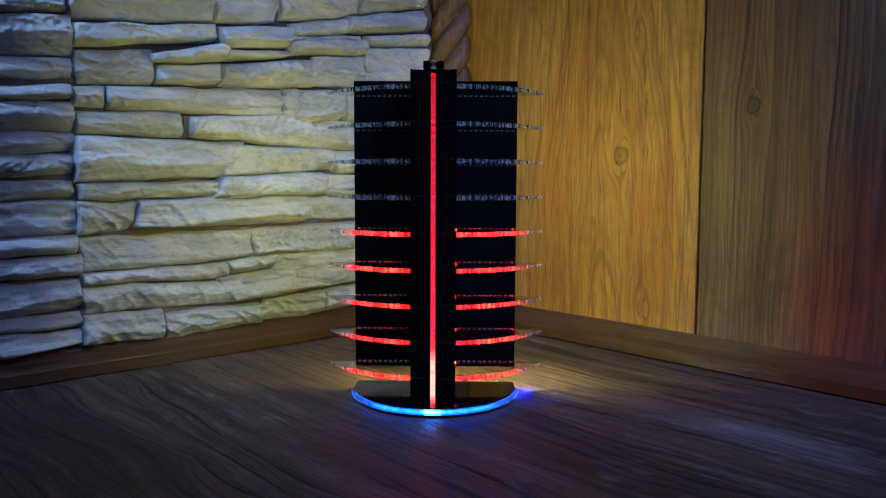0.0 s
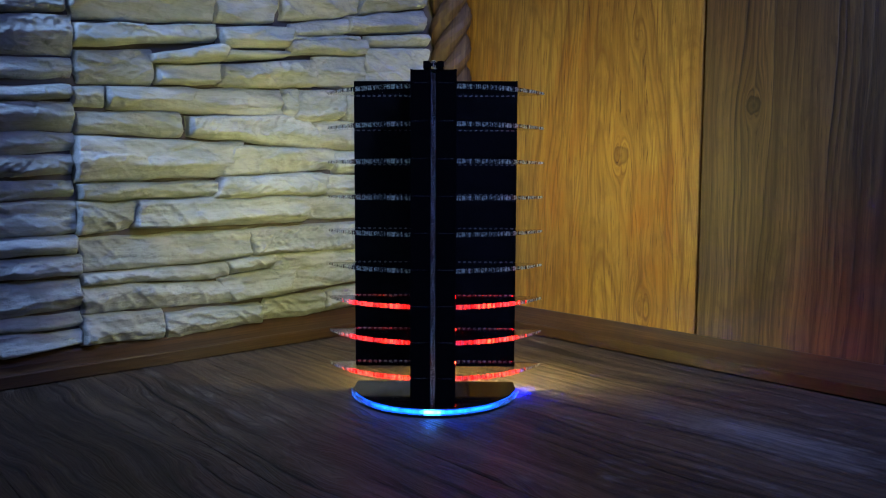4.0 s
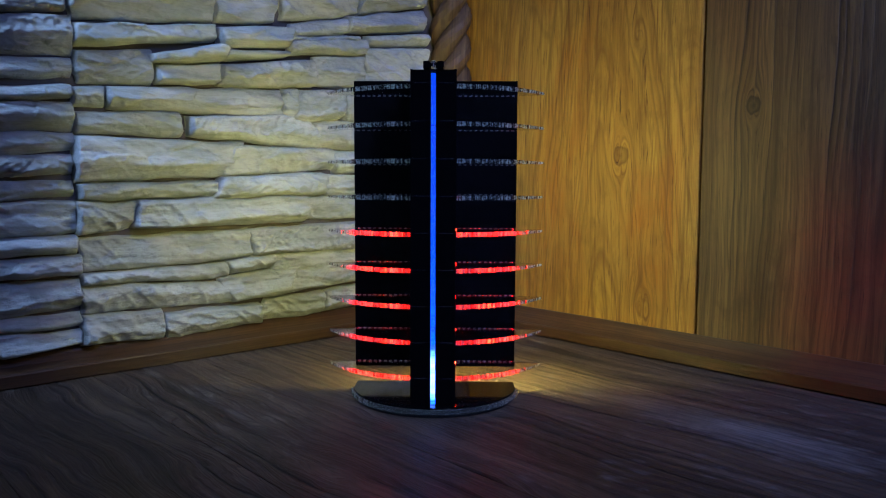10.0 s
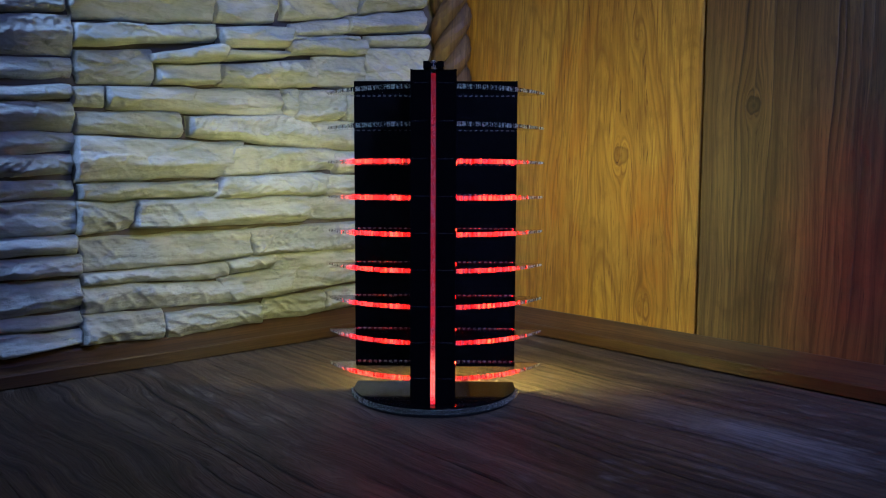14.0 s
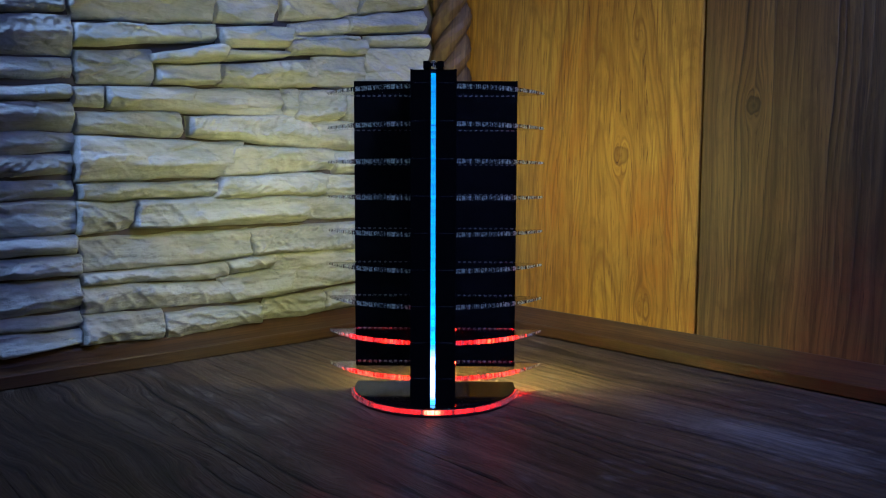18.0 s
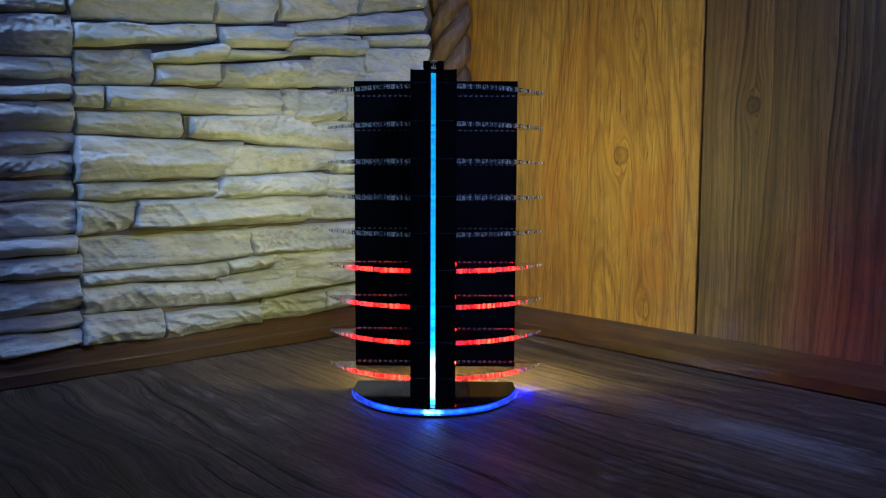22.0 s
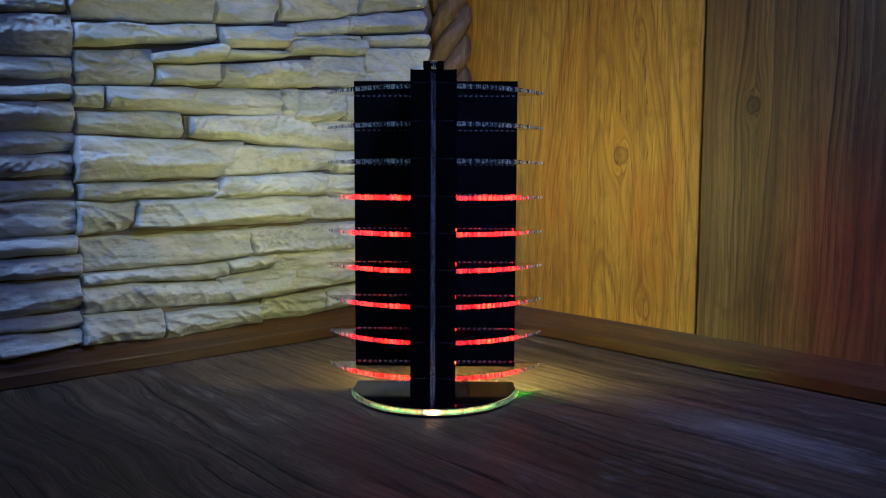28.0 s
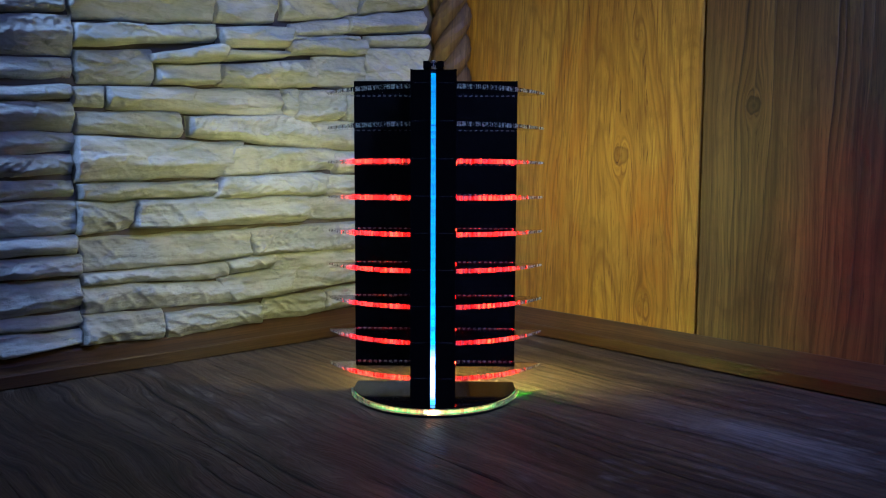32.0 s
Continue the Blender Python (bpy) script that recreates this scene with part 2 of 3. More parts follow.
def plain(name, colour, rough, spec=0.5, var=0.15, scale=40.0, metal=0.0):
    m, nt, b, out = mat(name)
    tc = nt.nodes.new("ShaderNodeTexCoord")
    n = grain(nt, tc.outputs["Object"], scale, 5.0, 0.6)
    col = blend(nt, n, tuple(c * (1 - var) for c in colour), tuple(min(1, c * (1 + var)) for c in colour))
    sock(nt, b.inputs["Base Color"], col)
    sock(nt, b.inputs["Roughness"], calc(nt, "MULTIPLY_ADD", n, 0.12, rough))
    b.inputs["Specular IOR Level"].default_value = spec
    b.inputs["Metallic"].default_value = metal
    return m


MORTAR = plain("dark_mortar", (0.12, 0.105, 0.09), 0.85, 0.2, 0.3)
PLASTER = plain("plain_plaster", (0.045, 0.042, 0.04), 0.8, 0.2, 0.1, 6.0)
BLACK = plain("black_acrylic", (0.003, 0.003, 0.0034), 0.03, 0.07, 0.3, 90.0)
COVER = plain("black_cover_acrylic", (0.003, 0.003, 0.0034), 0.03, 0.16, 0.3, 90.0)
BLACK_PANEL = plain("black_panel_acrylic", (0.003, 0.003, 0.003), 0.05, 0.03, 0.3, 90.0)
TEETH = plain("frosted_tooth_acrylic", (0.16, 0.155, 0.15), 0.5, 0.3, 0.5, 190.0)
BLACK_MATT = plain("black_matt_acrylic", (0.003, 0.003, 0.003), 0.45, 0.25, 0.3, 90.0)


def clear_acrylic(name, rough, tint, haze=0.0):
    m, nt, b, out = mat(name)
    tc = nt.nodes.new("ShaderNodeTexCoord")
    n = grain(nt, tc.outputs["Object"], 300.0, 3.0)
    b.inputs["Base Color"].default_value = (*tint, 1)
    px, py, pz = xyz(nt)
    marks = grain(nt, comb(nt, px, py, calc(nt, "MULTIPLY", pz, 0.12)), 620.0, 2.0, 0.6)
    sock(nt, b.inputs["Transmission Weight"], ramp(nt, marks, (0.50, 1.0), (0.60, 1.0 - haze)))
    b.inputs["IOR"].default_value = 1.49
    sock(nt, b.inputs["Roughness"], calc(nt, "MULTIPLY_ADD", n, 0.05, rough))
    return m


ACRYLIC = clear_acrylic("clear_acrylic", 0.0, (0.97, 0.985, 0.98))


def cut_edge(name, share):
    """Laser-cut acrylic edge: clear, with a ribbed frosted skin that scatters the light from inside the plate."""
    m, nt, b, out = mat(name)
    px, py, pz = xyz(nt)
    ribs = grain(nt, comb(nt, px, py, calc(nt, "MULTIPLY", pz, 0.08)), 520.0, 3.0, 0.7)
    crumbs = grain(nt, comb(nt, px, py, calc(nt, "MULTIPLY", pz, 1.6)), 420.0, 2.0, 0.6)
    b.inputs["Base Color"].default_value = (0.95, 0.98, 0.98, 1)
    b.inputs["Transmission Weight"].default_value = 1.0
    b.inputs["IOR"].default_value = 1.49
    sock(nt, b.inputs["Roughness"], calc(nt, "MULTIPLY_ADD", ribs, 0.06, 0.0))
    bump(nt, b, calc(nt, "ADD", ribs, crumbs), 0.2, 0.0003)
    t = nt.nodes.new("ShaderNodeBsdfTranslucent")
    d = nt.nodes.new("ShaderNodeBsdfDiffuse")
    both = nt.nodes.new("ShaderNodeMixShader")
    both.inputs[0].default_value = 0.30
    for k, node in enumerate((t, d)):
        node.inputs[0].default_value = (0.86, 0.95, 0.74, 1)
        nt.links.new(node.outputs[0], both.inputs[k + 1])
    mix = nt.nodes.new("ShaderNodeMixShader")
    rough_skin = calc(nt, "MULTIPLY", ramp(nt, ribs, (0.42, 0.1), (0.60, 1.0)), ramp(nt, crumbs, (0.40, 0.35), (0.60, 1.0)))
    sock(nt, mix.inputs[0], calc(nt, "MULTIPLY", rough_skin, share))
    nt.links.new(b.outputs[0], mix.inputs[1])
    nt.links.new(both.outputs[0], mix.inputs[2])
    nt.links.new(mix.outputs[0], out.inputs[0])
    return m


ACRYLIC_EDGE = cut_edge("cut_acrylic_edge", 0.75)
RING_EDGE = cut_edge("dull_ring_edge", 0.22)
FROSTED = clear_acrylic("frosted_acrylic", 0.14, (0.86, 0.87, 0.92), 0.12)


def glow(name, colour, strength, hot="none", additive=True, core=(0.02, 0.10, 0.05)):
    """A light strip of small diodes; where several lie behind one another their light adds up."""
    m = bpy.data.materials.new(name)
    m.use_nodes = True
    nt = m.node_tree
    nt.nodes.remove(nt.nodes["Principled BSDF"])
    out = nt.nodes["Material Output"]
    e = nt.nodes.new("ShaderNodeEmission")
    e.inputs[0].default_value = (*colour, 1)
    x, y, z = xyz(nt)
    s = strength
    if hot == "foot":        # diode at the foot of the strip
        s = calc(nt, "MULTIPLY", ramp(nt, calc(nt, "MULTIPLY", z, 1 / 0.29), (0.0, 0.3), (0.05, 1.0), (0.14, 0.9), (0.19, 0.25), (0.5, 0.12), (1.0, 0.075)), strength * 8)
        rib = grain(nt, comb(nt, 0.0, 3.0, calc(nt, "MULTIPLY", z, 330.0)), 1.0, 1.0)
        s = calc(nt, "MULTIPLY", s, calc(nt, "MULTIPLY_ADD", rib, 3.2, -0.6))
        sock(nt, e.inputs[0], ramp(nt, calc(nt, "MULTIPLY", z, 1 / 0.29), (0.03, colour), (0.06, tuple(k + w for k, w in zip(colour, core))), (0.15, tuple(k + w for k, w in zip(colour, core))), (0.20, colour)))
    elif hot == "middle":    # diode at the front of the ring
        s = calc(nt, "MULTIPLY", ramp(nt, calc(nt, "DIVIDE", calc(nt, "ABSOLUTE", x), 0.07), (0.0, 0.9), (0.06, 0.6), (0.10, 0.12), (0.6, 0.11), (0.95, 0.08)), strength * 8)
        end = calc(nt, "MULTIPLY", calc(nt, "GREATER_THAN", x, 0.0705), calc(nt, "GREATER_THAN", y, -0.004))      # added hidden emitter beside the base, for the coloured pool on the floor
        s = calc(nt, "ADD", s, calc(nt, "MULTIPLY", end, strength * (380 if colour[2] > 0.9 else 150)))
        sock(nt, e.inputs[0], ramp(nt, calc(nt, "DIVIDE", calc(nt, "ABSOLUTE", x), 0.07), (0.0, tuple(k + w for k, w in zip(colour, core))), (0.10, tuple(k + w for k, w in zip(colour, core))), (0.14, colour)))
        sock(nt, e.inputs[0], blend(nt, end, e.inputs[0].links[0].from_socket, tuple(1.0 if k == max(colour) else 0.0 for k in colour)))
        rib = grain(nt, comb(nt, calc(nt, "MULTIPLY", x, 760.0), calc(nt, "MULTIPLY", y, 760.0), 0.0), 1.0, 1.0)
        s = calc(nt, "MULTIPLY", s, ramp(nt, rib, (0.40, 0.12), (0.60, 2.0)))
    elif hot == "row":       # row of diodes behind a plate
        saw = calc(nt, "ABSOLUTE", calc(nt, "SUBTRACT", calc(nt, "FRACT", calc(nt, "MULTIPLY", x, 290.0)), 0.5))
        info = nt.nodes.new("ShaderNodeObjectInfo")
        wobble = grain(nt, comb(nt, calc(nt, "MULTIPLY", x, 60.0), calc(nt, "MULTIPLY", info.outputs["Random"], 40.0), 0.0), 1.0, 2.0)
        dots = calc(nt, "MULTIPLY", ramp(nt, calc(nt, "SUBTRACT", 0.5, saw), (0.36, 0.0), (0.44, 1.0)), ramp(nt, wobble, (0.47, 0.10), (0.64, 1.0)))
        sock(nt, e.inputs[0], blend(nt, dots, (1.0, 0.004, 0.004), (1.0, 0.036, 0.010)))
        s = calc(nt, "MULTIPLY_ADD", dots, strength * 4.5, calc(nt, "MULTIPLY_ADD", wobble, strength * 0.05, strength * -0.010))
    sock(nt, e.inputs[1], s)
    m.cycles.emission_sampling = "FRONT_BACK"
    if additive:
        t = nt.nodes.new("ShaderNodeBsdfTransparent")
        a = nt.nodes.new("ShaderNodeAddShader")
        nt.links.new(e.outputs[0], a.inputs[0])
        nt.links.new(t.outputs[0], a.inputs[1])
        nt.links.new(a.outputs[0], out.inputs[0])
    else:
        nt.links.new(e.outputs[0], out.inputs[0])
    return m


GLOW_RED = glow("red_diode_row", (1.0, 0.010, 0.005), 24.0, "row", additive=False)
STRIP = {"r": glow("strip_red_diode", (1.0, 0.01, 0.03), 0.55, "foot"), "q": glow("strip_dim_red_diode", (1.0, 0.01, 0.03), 0.13, "foot"),
         "g": glow("strip_green_diode", (0.03, 1.0, 0.22), 0.42, "foot", core=(0.16, 0.0, 0.10)), "h": glow("strip_dim_green_diode", (0.0, 1.0, 0.16), 0.24, "foot", core=(0.45, 0.0, 0.2)),
         "b": glow("strip_blue_diode", (0.0, 0.055, 1.0), 0.95, "foot", core=(0.07, 0.16, 0.0))}
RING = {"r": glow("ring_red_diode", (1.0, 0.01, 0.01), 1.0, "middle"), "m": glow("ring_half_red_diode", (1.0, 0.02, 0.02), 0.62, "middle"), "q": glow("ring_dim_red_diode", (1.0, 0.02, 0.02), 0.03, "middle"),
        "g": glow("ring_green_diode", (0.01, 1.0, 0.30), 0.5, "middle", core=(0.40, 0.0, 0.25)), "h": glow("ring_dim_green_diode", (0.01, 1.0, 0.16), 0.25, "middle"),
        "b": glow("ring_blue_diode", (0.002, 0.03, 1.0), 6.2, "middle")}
GLOW_TIP = glow("red_left_tip_fill", (1.0, 0.004, 0.006), 5.0, additive=False)
GLOW_END = glow("red_row_end_fill", (1.0, 0.001, 0.002), 300.0, additive=False)
GLOW_SIDE = glow("red_wall_fill", (1.0, 0.010, 0.004), 4800.0, additive=False)
WARM = glow("warm_white_diode", (0.95, 0.90, 0.31), 84.0, additive=False)

WARM_FLOOR_FILL = glow("warm_floor_fill", (0.95, 0.88, 0.27), 165.0, additive=False)

# ---- mesh helpers ----


def finish(name, bm, material, smooth=False):
    bmesh.ops.recalc_face_normals(bm, faces=bm.faces)
    me = bpy.data.meshes.new(name)
    bm.to_mesh(me)
    bm.free()
    for mm in (material if isinstance(material, (list, tuple)) else [material]):
        me.materials.append(mm)
    if smooth:
        for f in me.polygons:
            f.use_smooth = True
    return me


def part(name, bm, material, parent, label="", smooth=False, m=None):
    ob = new(name, bm if isinstance(bm, bpy.types.Mesh) else finish(name, bm, material, smooth))
    ob.parent = parent
    if m is not None:
        ob.matrix_local = m
    if label:
        tagged(ob, label=label)
    return ob


def box(bm, x0, x1, y0, y1, z0, z1, bev=0.0):
    r = bmesh.ops.create_cube(bm, size=1.0)
    for v in r["verts"]:
        v.co = Vector((x0 + (v.co.x + 0.5) * (x1 - x0), y0 + (v.co.y + 0.5) * (y1 - y0), z0 + (v.co.z + 0.5) * (z1 - z0)))
    if bev:
        es = {e for v in r["verts"] for e in v.link_edges}
        bmesh.ops.bevel(bm, geom=list(es), offset=bev, segments=2, affect="EDGES", profile=0.6)


def extrude_outline(bm, pts, z0, z1, mat_side=0, mat_cap=0):
    lo = [bm.verts.new((x, y, z0)) for x, y in pts]
    hi = [bm.verts.new((x, y, z1)) for x, y in pts]
    a, b = bm.faces.new(list(reversed(lo))), bm.faces.new(hi)
    a.material_index = b.material_index = mat_cap
    n = len(pts)
    for i in range(n):
        f = bm.faces.new((lo[i], lo[(i + 1) % n], hi[(i + 1) % n], hi[i]))
        f.material_index = mat_side


def structure(name, me, m, label, category):
    ob = new(name, me)
    ob.matrix_world = m
    return tagged(ob, label, category, kind="structure")

# ---- the room ----


def wall_block(name, m, x0, x1, y0, y1, z0, z1, material, label, category):
    bm = bmesh.new()
    box(bm, x0, x1, y0, y1, z0, z1)
    return structure(name, finish(name, bm, material), m, label, category)


FAR, TOP = 2.6, 2.3
wall_left = wall_block("wall_left", LEFT, -0.15, FAR, -0.20, -0.0195, 0.0, TOP, MORTAR, "wall faced with pale layered cast stone", "wall")
wall_right = wall_block("wall_right", RIGHT, -0.0195, FAR, 0.030, 0.20, 0.0, TOP, MORTAR, "wall lined with broad upright pine boards", "wall")
wall_behind = wall_block("wall_behind", LEFT, FAR, FAR + 0.1, -0.2, FAR, 0.0, TOP, PLASTER, "plain plastered wall of the room", "wall")
wall_side = wall_block("wall_side", RIGHT, FAR, FAR + 0.1, -FAR, 0.2, 0.0, TOP, PLASTER, "plain plastered wall of the room", "wall")
ceiling = wall_block("ceiling", LEFT, -0.2, FAR + 0.1, -0.2, FAR + 0.1, TOP, TOP + 0.1, PLASTER, "plain plastered ceiling", "ceiling")
floor = wall_block("floor", LEFT, -0.2, FAR + 0.1, -0.2, FAR + 0.1, -0.06, -0.006, MORTAR, "floor of dark worn wooden boards", "floor")

# floor boards run away from the stone wall, beside the panelled wall
rnd = random.Random(5)
FLOOR_FRAME = RIGHT
edges_f = [0.0, 0.112, 0.235, 0.370, 0.48, 0.605, 0.73, 0.86, 0.99, 1.12, 1.25, 1.38]
for i in range(len(edges_f) - 1):
    a, b = edges_f[i], edges_f[i + 1]
    bm = bmesh.new()
    box(bm, -0.02, 1.6, -b + 0.0003, -a - 0.0003, -0.02, rnd.uniform(-0.0003, 0.0), 0.0006)
    ob = part("floor_board", bm, FLOOR_WOOD, floor, m=None)
    ob.matrix_world = FLOOR_FRAME

# ---- stone facing ----
stone_rnd = random.Random(11)
UNDERCUT = [0.80, 0.22]     # how far lower edges draw back, and the least slope of the upper face


def stone(u0, u1, zbl, zbr, ztl, ztr, slant0=0.0, slant1=0.0, deep=0.0):
    """One stone of the facing: ends at u0 and u1 along the wall, heights of its lower and upper edge at both ends,
    lean of its ends, extra depth."""
    r = stone_rnd
    if min(zbl, zbr) < 0.042:      # the lowest course runs down to the moulding
        zbl, zbr = zbl - 0.006, zbr - 0.006
    ext = 0.0005 if u1 > u0 else -0.0005
    u0, u1 = u0 - ext, u1 + ext - (0.0024 if u0 > 0.5 else 0.0)
    length, height = abs(u1 - u0), (ztl - zbl + ztr - zbr) / 2
    nu, nz = max(10, int(length / 0.0014)), max(10, int(height / 0.0012))
    off = Vector((r.uniform(0, 50), r.uniform(0, 50), r.uniform(0, 50)))
    depth = r.uniform(0.014, 0.021) + deep
    ripple = r.choice((0.0, 0.0, 0.0, 0.0, 0.0005, 0.0009))
    wave = r.uniform(380, 620)
    ridge = r.uniform(0.15, 0.55)
    slope = UNDERCUT[1] + r.uniform(0.05, 0.45)
    end_tilt = r.uniform(-0.007, 0.007)
    gap = -0.0014
    cleft = r.uniform(0.5, 1.2)
    lean = r.uniform(0.25, 0.85)
    crease = r.uniform(0.35, 1.0)
    bm = bmesh.new()
    grid = []
    for j in range(nz + 1):
        t = j / nz
        row = []
        for i in range(nu + 1):
            s = i / nu
            u = u0 + (u1 - u0) * s + (t - 0.5) * (slant0 * (1 - s) + slant1 * s)
            zb = zbl + (zbr - zbl) * s + gap
            zt = ztl + (ztr - ztl) * s - gap
            z = zb + (zt - zb) * t
            p = Vector((u, 0, z)) + off
            wob = noise.noise(Vector((p.x * 14, 4.0, p.z * 10))) * 0.18
            rg = ridge + wob
            if t > rg:
                h = 1 - slope * ((t - rg) / max(0.1, 1 - rg)) ** 1.2
            else:
                h = 1 - UNDERCUT[0] + UNDERCUT[0] * (t / max(0.05, rg))
            e = min(1.0, min(s, 1 - s) * length / 0.0038)
            g = min(1.0, min(t, 1 - t) * height / 0.0036)
            h *= (1 - (1 - e) ** 2.2) * (1 - (1 - g) ** 2.2)
            q = Vector((p.x * 20 + p.z * 14, 3.0, p.z * 44 - p.x * 5))
            pts = noise.voronoi(q)[1]
            grad = noise.noise_vector(pts[0] * 3.7)
            facet = grad.x * (q.x - pts[0].x) + grad.z * (q.z - pts[0].z)
            lay = noise.fractal(Vector((p.x * 8, 3.0, p.z * 62)), 0.85, 2.1, 4)
            chip = 1.0 - abs(noise.noise(Vector((p.x * 46 + p.z * 70, 7.0, p.z * 95 - p.x * 20))))
            fine = noise.fractal(Vector((p.x * 140, 5.0, p.z * 210)), 0.8, 2.0, 3)
            fa = p.x * math.cos(lean) + p.z * math.sin(lean)
            fb = p.z * math.cos(lean) - p.x * math.sin(lean)
            bend = noise.noise(Vector((p.x * 22, 6.0, p.z * 22))) * 0.5
            c1 = (1.0 - abs(noise.noise(Vector((fa * 12, 8.0, fb * 72 + bend))))) ** 5
            c2 = (1.0 - abs(noise.noise(Vector((fa * 40 + 9, 8.0, fb * 120 - bend))))) ** 4
            fold = noise.ridged_multi_fractal(Vector((p.x * 15 + p.z * 24, 2.0, p.z * 38 - p.x * 9)), 1.0, 2.1, 3, 1.0, 2.0)
            y = -0.0240 + depth * h + end_tilt * (s - 0.5)
            y += (facet * 0.0098 * cleft + (fold - 0.9) * 0.0016 + ripple * math.sin(wave * (p.x + p.z * 0.35) + 7 * lay + 3 * chip) + lay * 0.0032 + (c1 * 0.0040 + c2 * 0.0012) * crease + chip ** 3 * 0.0007 + fine * 0.0006) * min(1, h * 1.6)
            u += noise.noise(Vector((p.x * 30, 1.0, p.z * 70))) * 0.0028
            z += noise.noise(Vector((p.x * 24, 9.0, p.z * 30))) * 0.0026
            row.append(bm.verts.new((u, y, z)))
        grid.append(row)
    for j in range(nz):
        for i in range(nu):
            bm.faces.new((grid[j][i], grid[j][i + 1], grid[j + 1][i + 1], grid[j + 1][i]))
    ob = part("stone", bm, STONE, wall_left, smooth=True)
    ob.matrix_world = LEFT


# outer panel, beyond the upright joint
stone(0.583, 0.489, 0.342, 0.354, 0.363, 0.375)
stone(0.584, 0.485, 0.304, 0.313, 0.341, 0.353)
stone(0.586, 0.484, 0.282, 0.290, 0.301, 0.313)
stone(0.587, 0.487, 0.263, 0.272, 0.277, 0.286)
stone(0.588, 0.485, 0.236, 0.241, 0.263, 0.270)
stone(0.589, 0.486, 0.210, 0.223, 0.234, 0.241)
stone(0.590, 0.488, 0.193, 0.199, 0.215, 0.219)
stone(0.591, 0.488, 0.173, 0.176, 0.192, 0.195)
stone(0.593, 0.487, 0.138, 0.142, 0.171, 0.173)
stone(0.594, 0.486, 0.121, 0.122, 0.136, 0.141)
stone(0.595, 0.484, 0.098, 0.100, 0.119, 0.120)
stone(0.596, 0.486, 0.063, 0.068, 0.097, 0.098)
stone(0.597, 0.486, 0.051, 0.047, 0.063, 0.066)
stone(0.598, 0.485, 0.031, 0.036, 0.050, 0.046)
# inner panel, upper courses
UNDERCUT[:] = 0.50, 0.0
stone(0.485, 0.338, 0.348, 0.365, 0.380, 0.405)
stone(0.338, 0.261, 0.365, 0.375, 0.408, 0.421)
stone(0.257, 0.147, 0.379, 0.400, 0.422, 0.441)
stone(0.147, 0.034, 0.401, 0.429, 0.441, 0.461)
stone(0.484, 0.336, 0.322, 0.346, 0.345, 0.363)
stone(0.335, 0.246, 0.338, 0.348, 0.361, 0.373, 0.000, -0.006, 0.006)
stone(0.246, 0.163, 0.361, 0.375, 0.378, 0.395)
stone(0.165, 0.034, 0.376, 0.395, 0.396, 0.426)
stone(0.483, 0.406, 0.287, 0.293, 0.320, 0.328)
stone(0.411, 0.328, 0.313, 0.324, 0.322, 0.345, 0.000, -0.003, 0.005)
stone(0.328, 0.248, 0.324, 0.338, 0.339, 0.344)
stone(0.248, 0.137, 0.340, 0.353, 0.358, 0.372)
stone(0.136, 0.034, 0.362, 0.375, 0.377, 0.392)
stone(0.405, 0.332, 0.294, 0.299, 0.314, 0.322, 0.000, -0.007, 0.000)
stone(0.334, 0.213, 0.298, 0.307, 0.321, 0.339, -0.009, 0.000, 0.003)
stone(0.214, 0.138, 0.307, 0.312, 0.343, 0.352)
stone(0.139, 0.034, 0.314, 0.318, 0.360, 0.374)
# inner panel, lower courses
stone(0.486, 0.454, 0.265, 0.266, 0.284, 0.287)
stone(0.454, 0.256, 0.266, 0.266, 0.287, 0.301, 0.000, 0.006, 0.002)
stone(0.258, 0.237, 0.266, 0.265, 0.301, 0.301, 0.000, -0.012, 0.000)
stone(0.240, 0.173, 0.263, 0.269, 0.302, 0.305, -0.014, -0.010, 0.004)
stone(0.173, 0.024, 0.267, 0.270, 0.305, 0.314)
stone(0.485, 0.378, 0.239, 0.241, 0.260, 0.267, 0.000, 0.006, 0.000)
stone(0.372, 0.211, 0.242, 0.231, 0.262, 0.275, 0.004, 0.024, 0.004)
stone(0.216, 0.024, 0.231, 0.235, 0.268, 0.269)
stone(0.487, 0.316, 0.192, 0.199, 0.238, 0.237, 0.000, -0.026, 0.006)
stone(0.329, 0.183, 0.199, 0.207, 0.234, 0.233, -0.020, 0.000, 0.000)
stone(0.187, 0.024, 0.204, 0.206, 0.232, 0.235)
stone(0.485, 0.340, 0.174, 0.175, 0.191, 0.194)
stone(0.344, 0.200, 0.172, 0.177, 0.198, 0.205, -0.016, 0.000, 0.004)
stone(0.202, 0.024, 0.176, 0.176, 0.201, 0.204)
stone(0.487, 0.429, 0.140, 0.142, 0.173, 0.174, 0.000, -0.006, 0.000)
stone(0.431, 0.228, 0.144, 0.145, 0.174, 0.177, -0.007, 0.000, 0.004)
stone(0.228, 0.023, 0.147, 0.148, 0.177, 0.176)
stone(0.485, 0.299, 0.102, 0.106, 0.138, 0.139)
stone(0.300, 0.023, 0.107, 0.109, 0.139, 0.145, 0.007, 0.000, 0.000)
stone(0.486, 0.326, 0.090, 0.084, 0.101, 0.104)
stone(0.329, 0.270, 0.088, 0.094, 0.105, 0.109, 0.008, 0.000, 0.000)
stone(0.333, 0.023, 0.055, 0.074, 0.086, 0.106, 0.022, 0.000, 0.003)
stone(0.486, 0.314, 0.061, 0.056, 0.090, 0.079, 0.000, 0.020, 0.000)
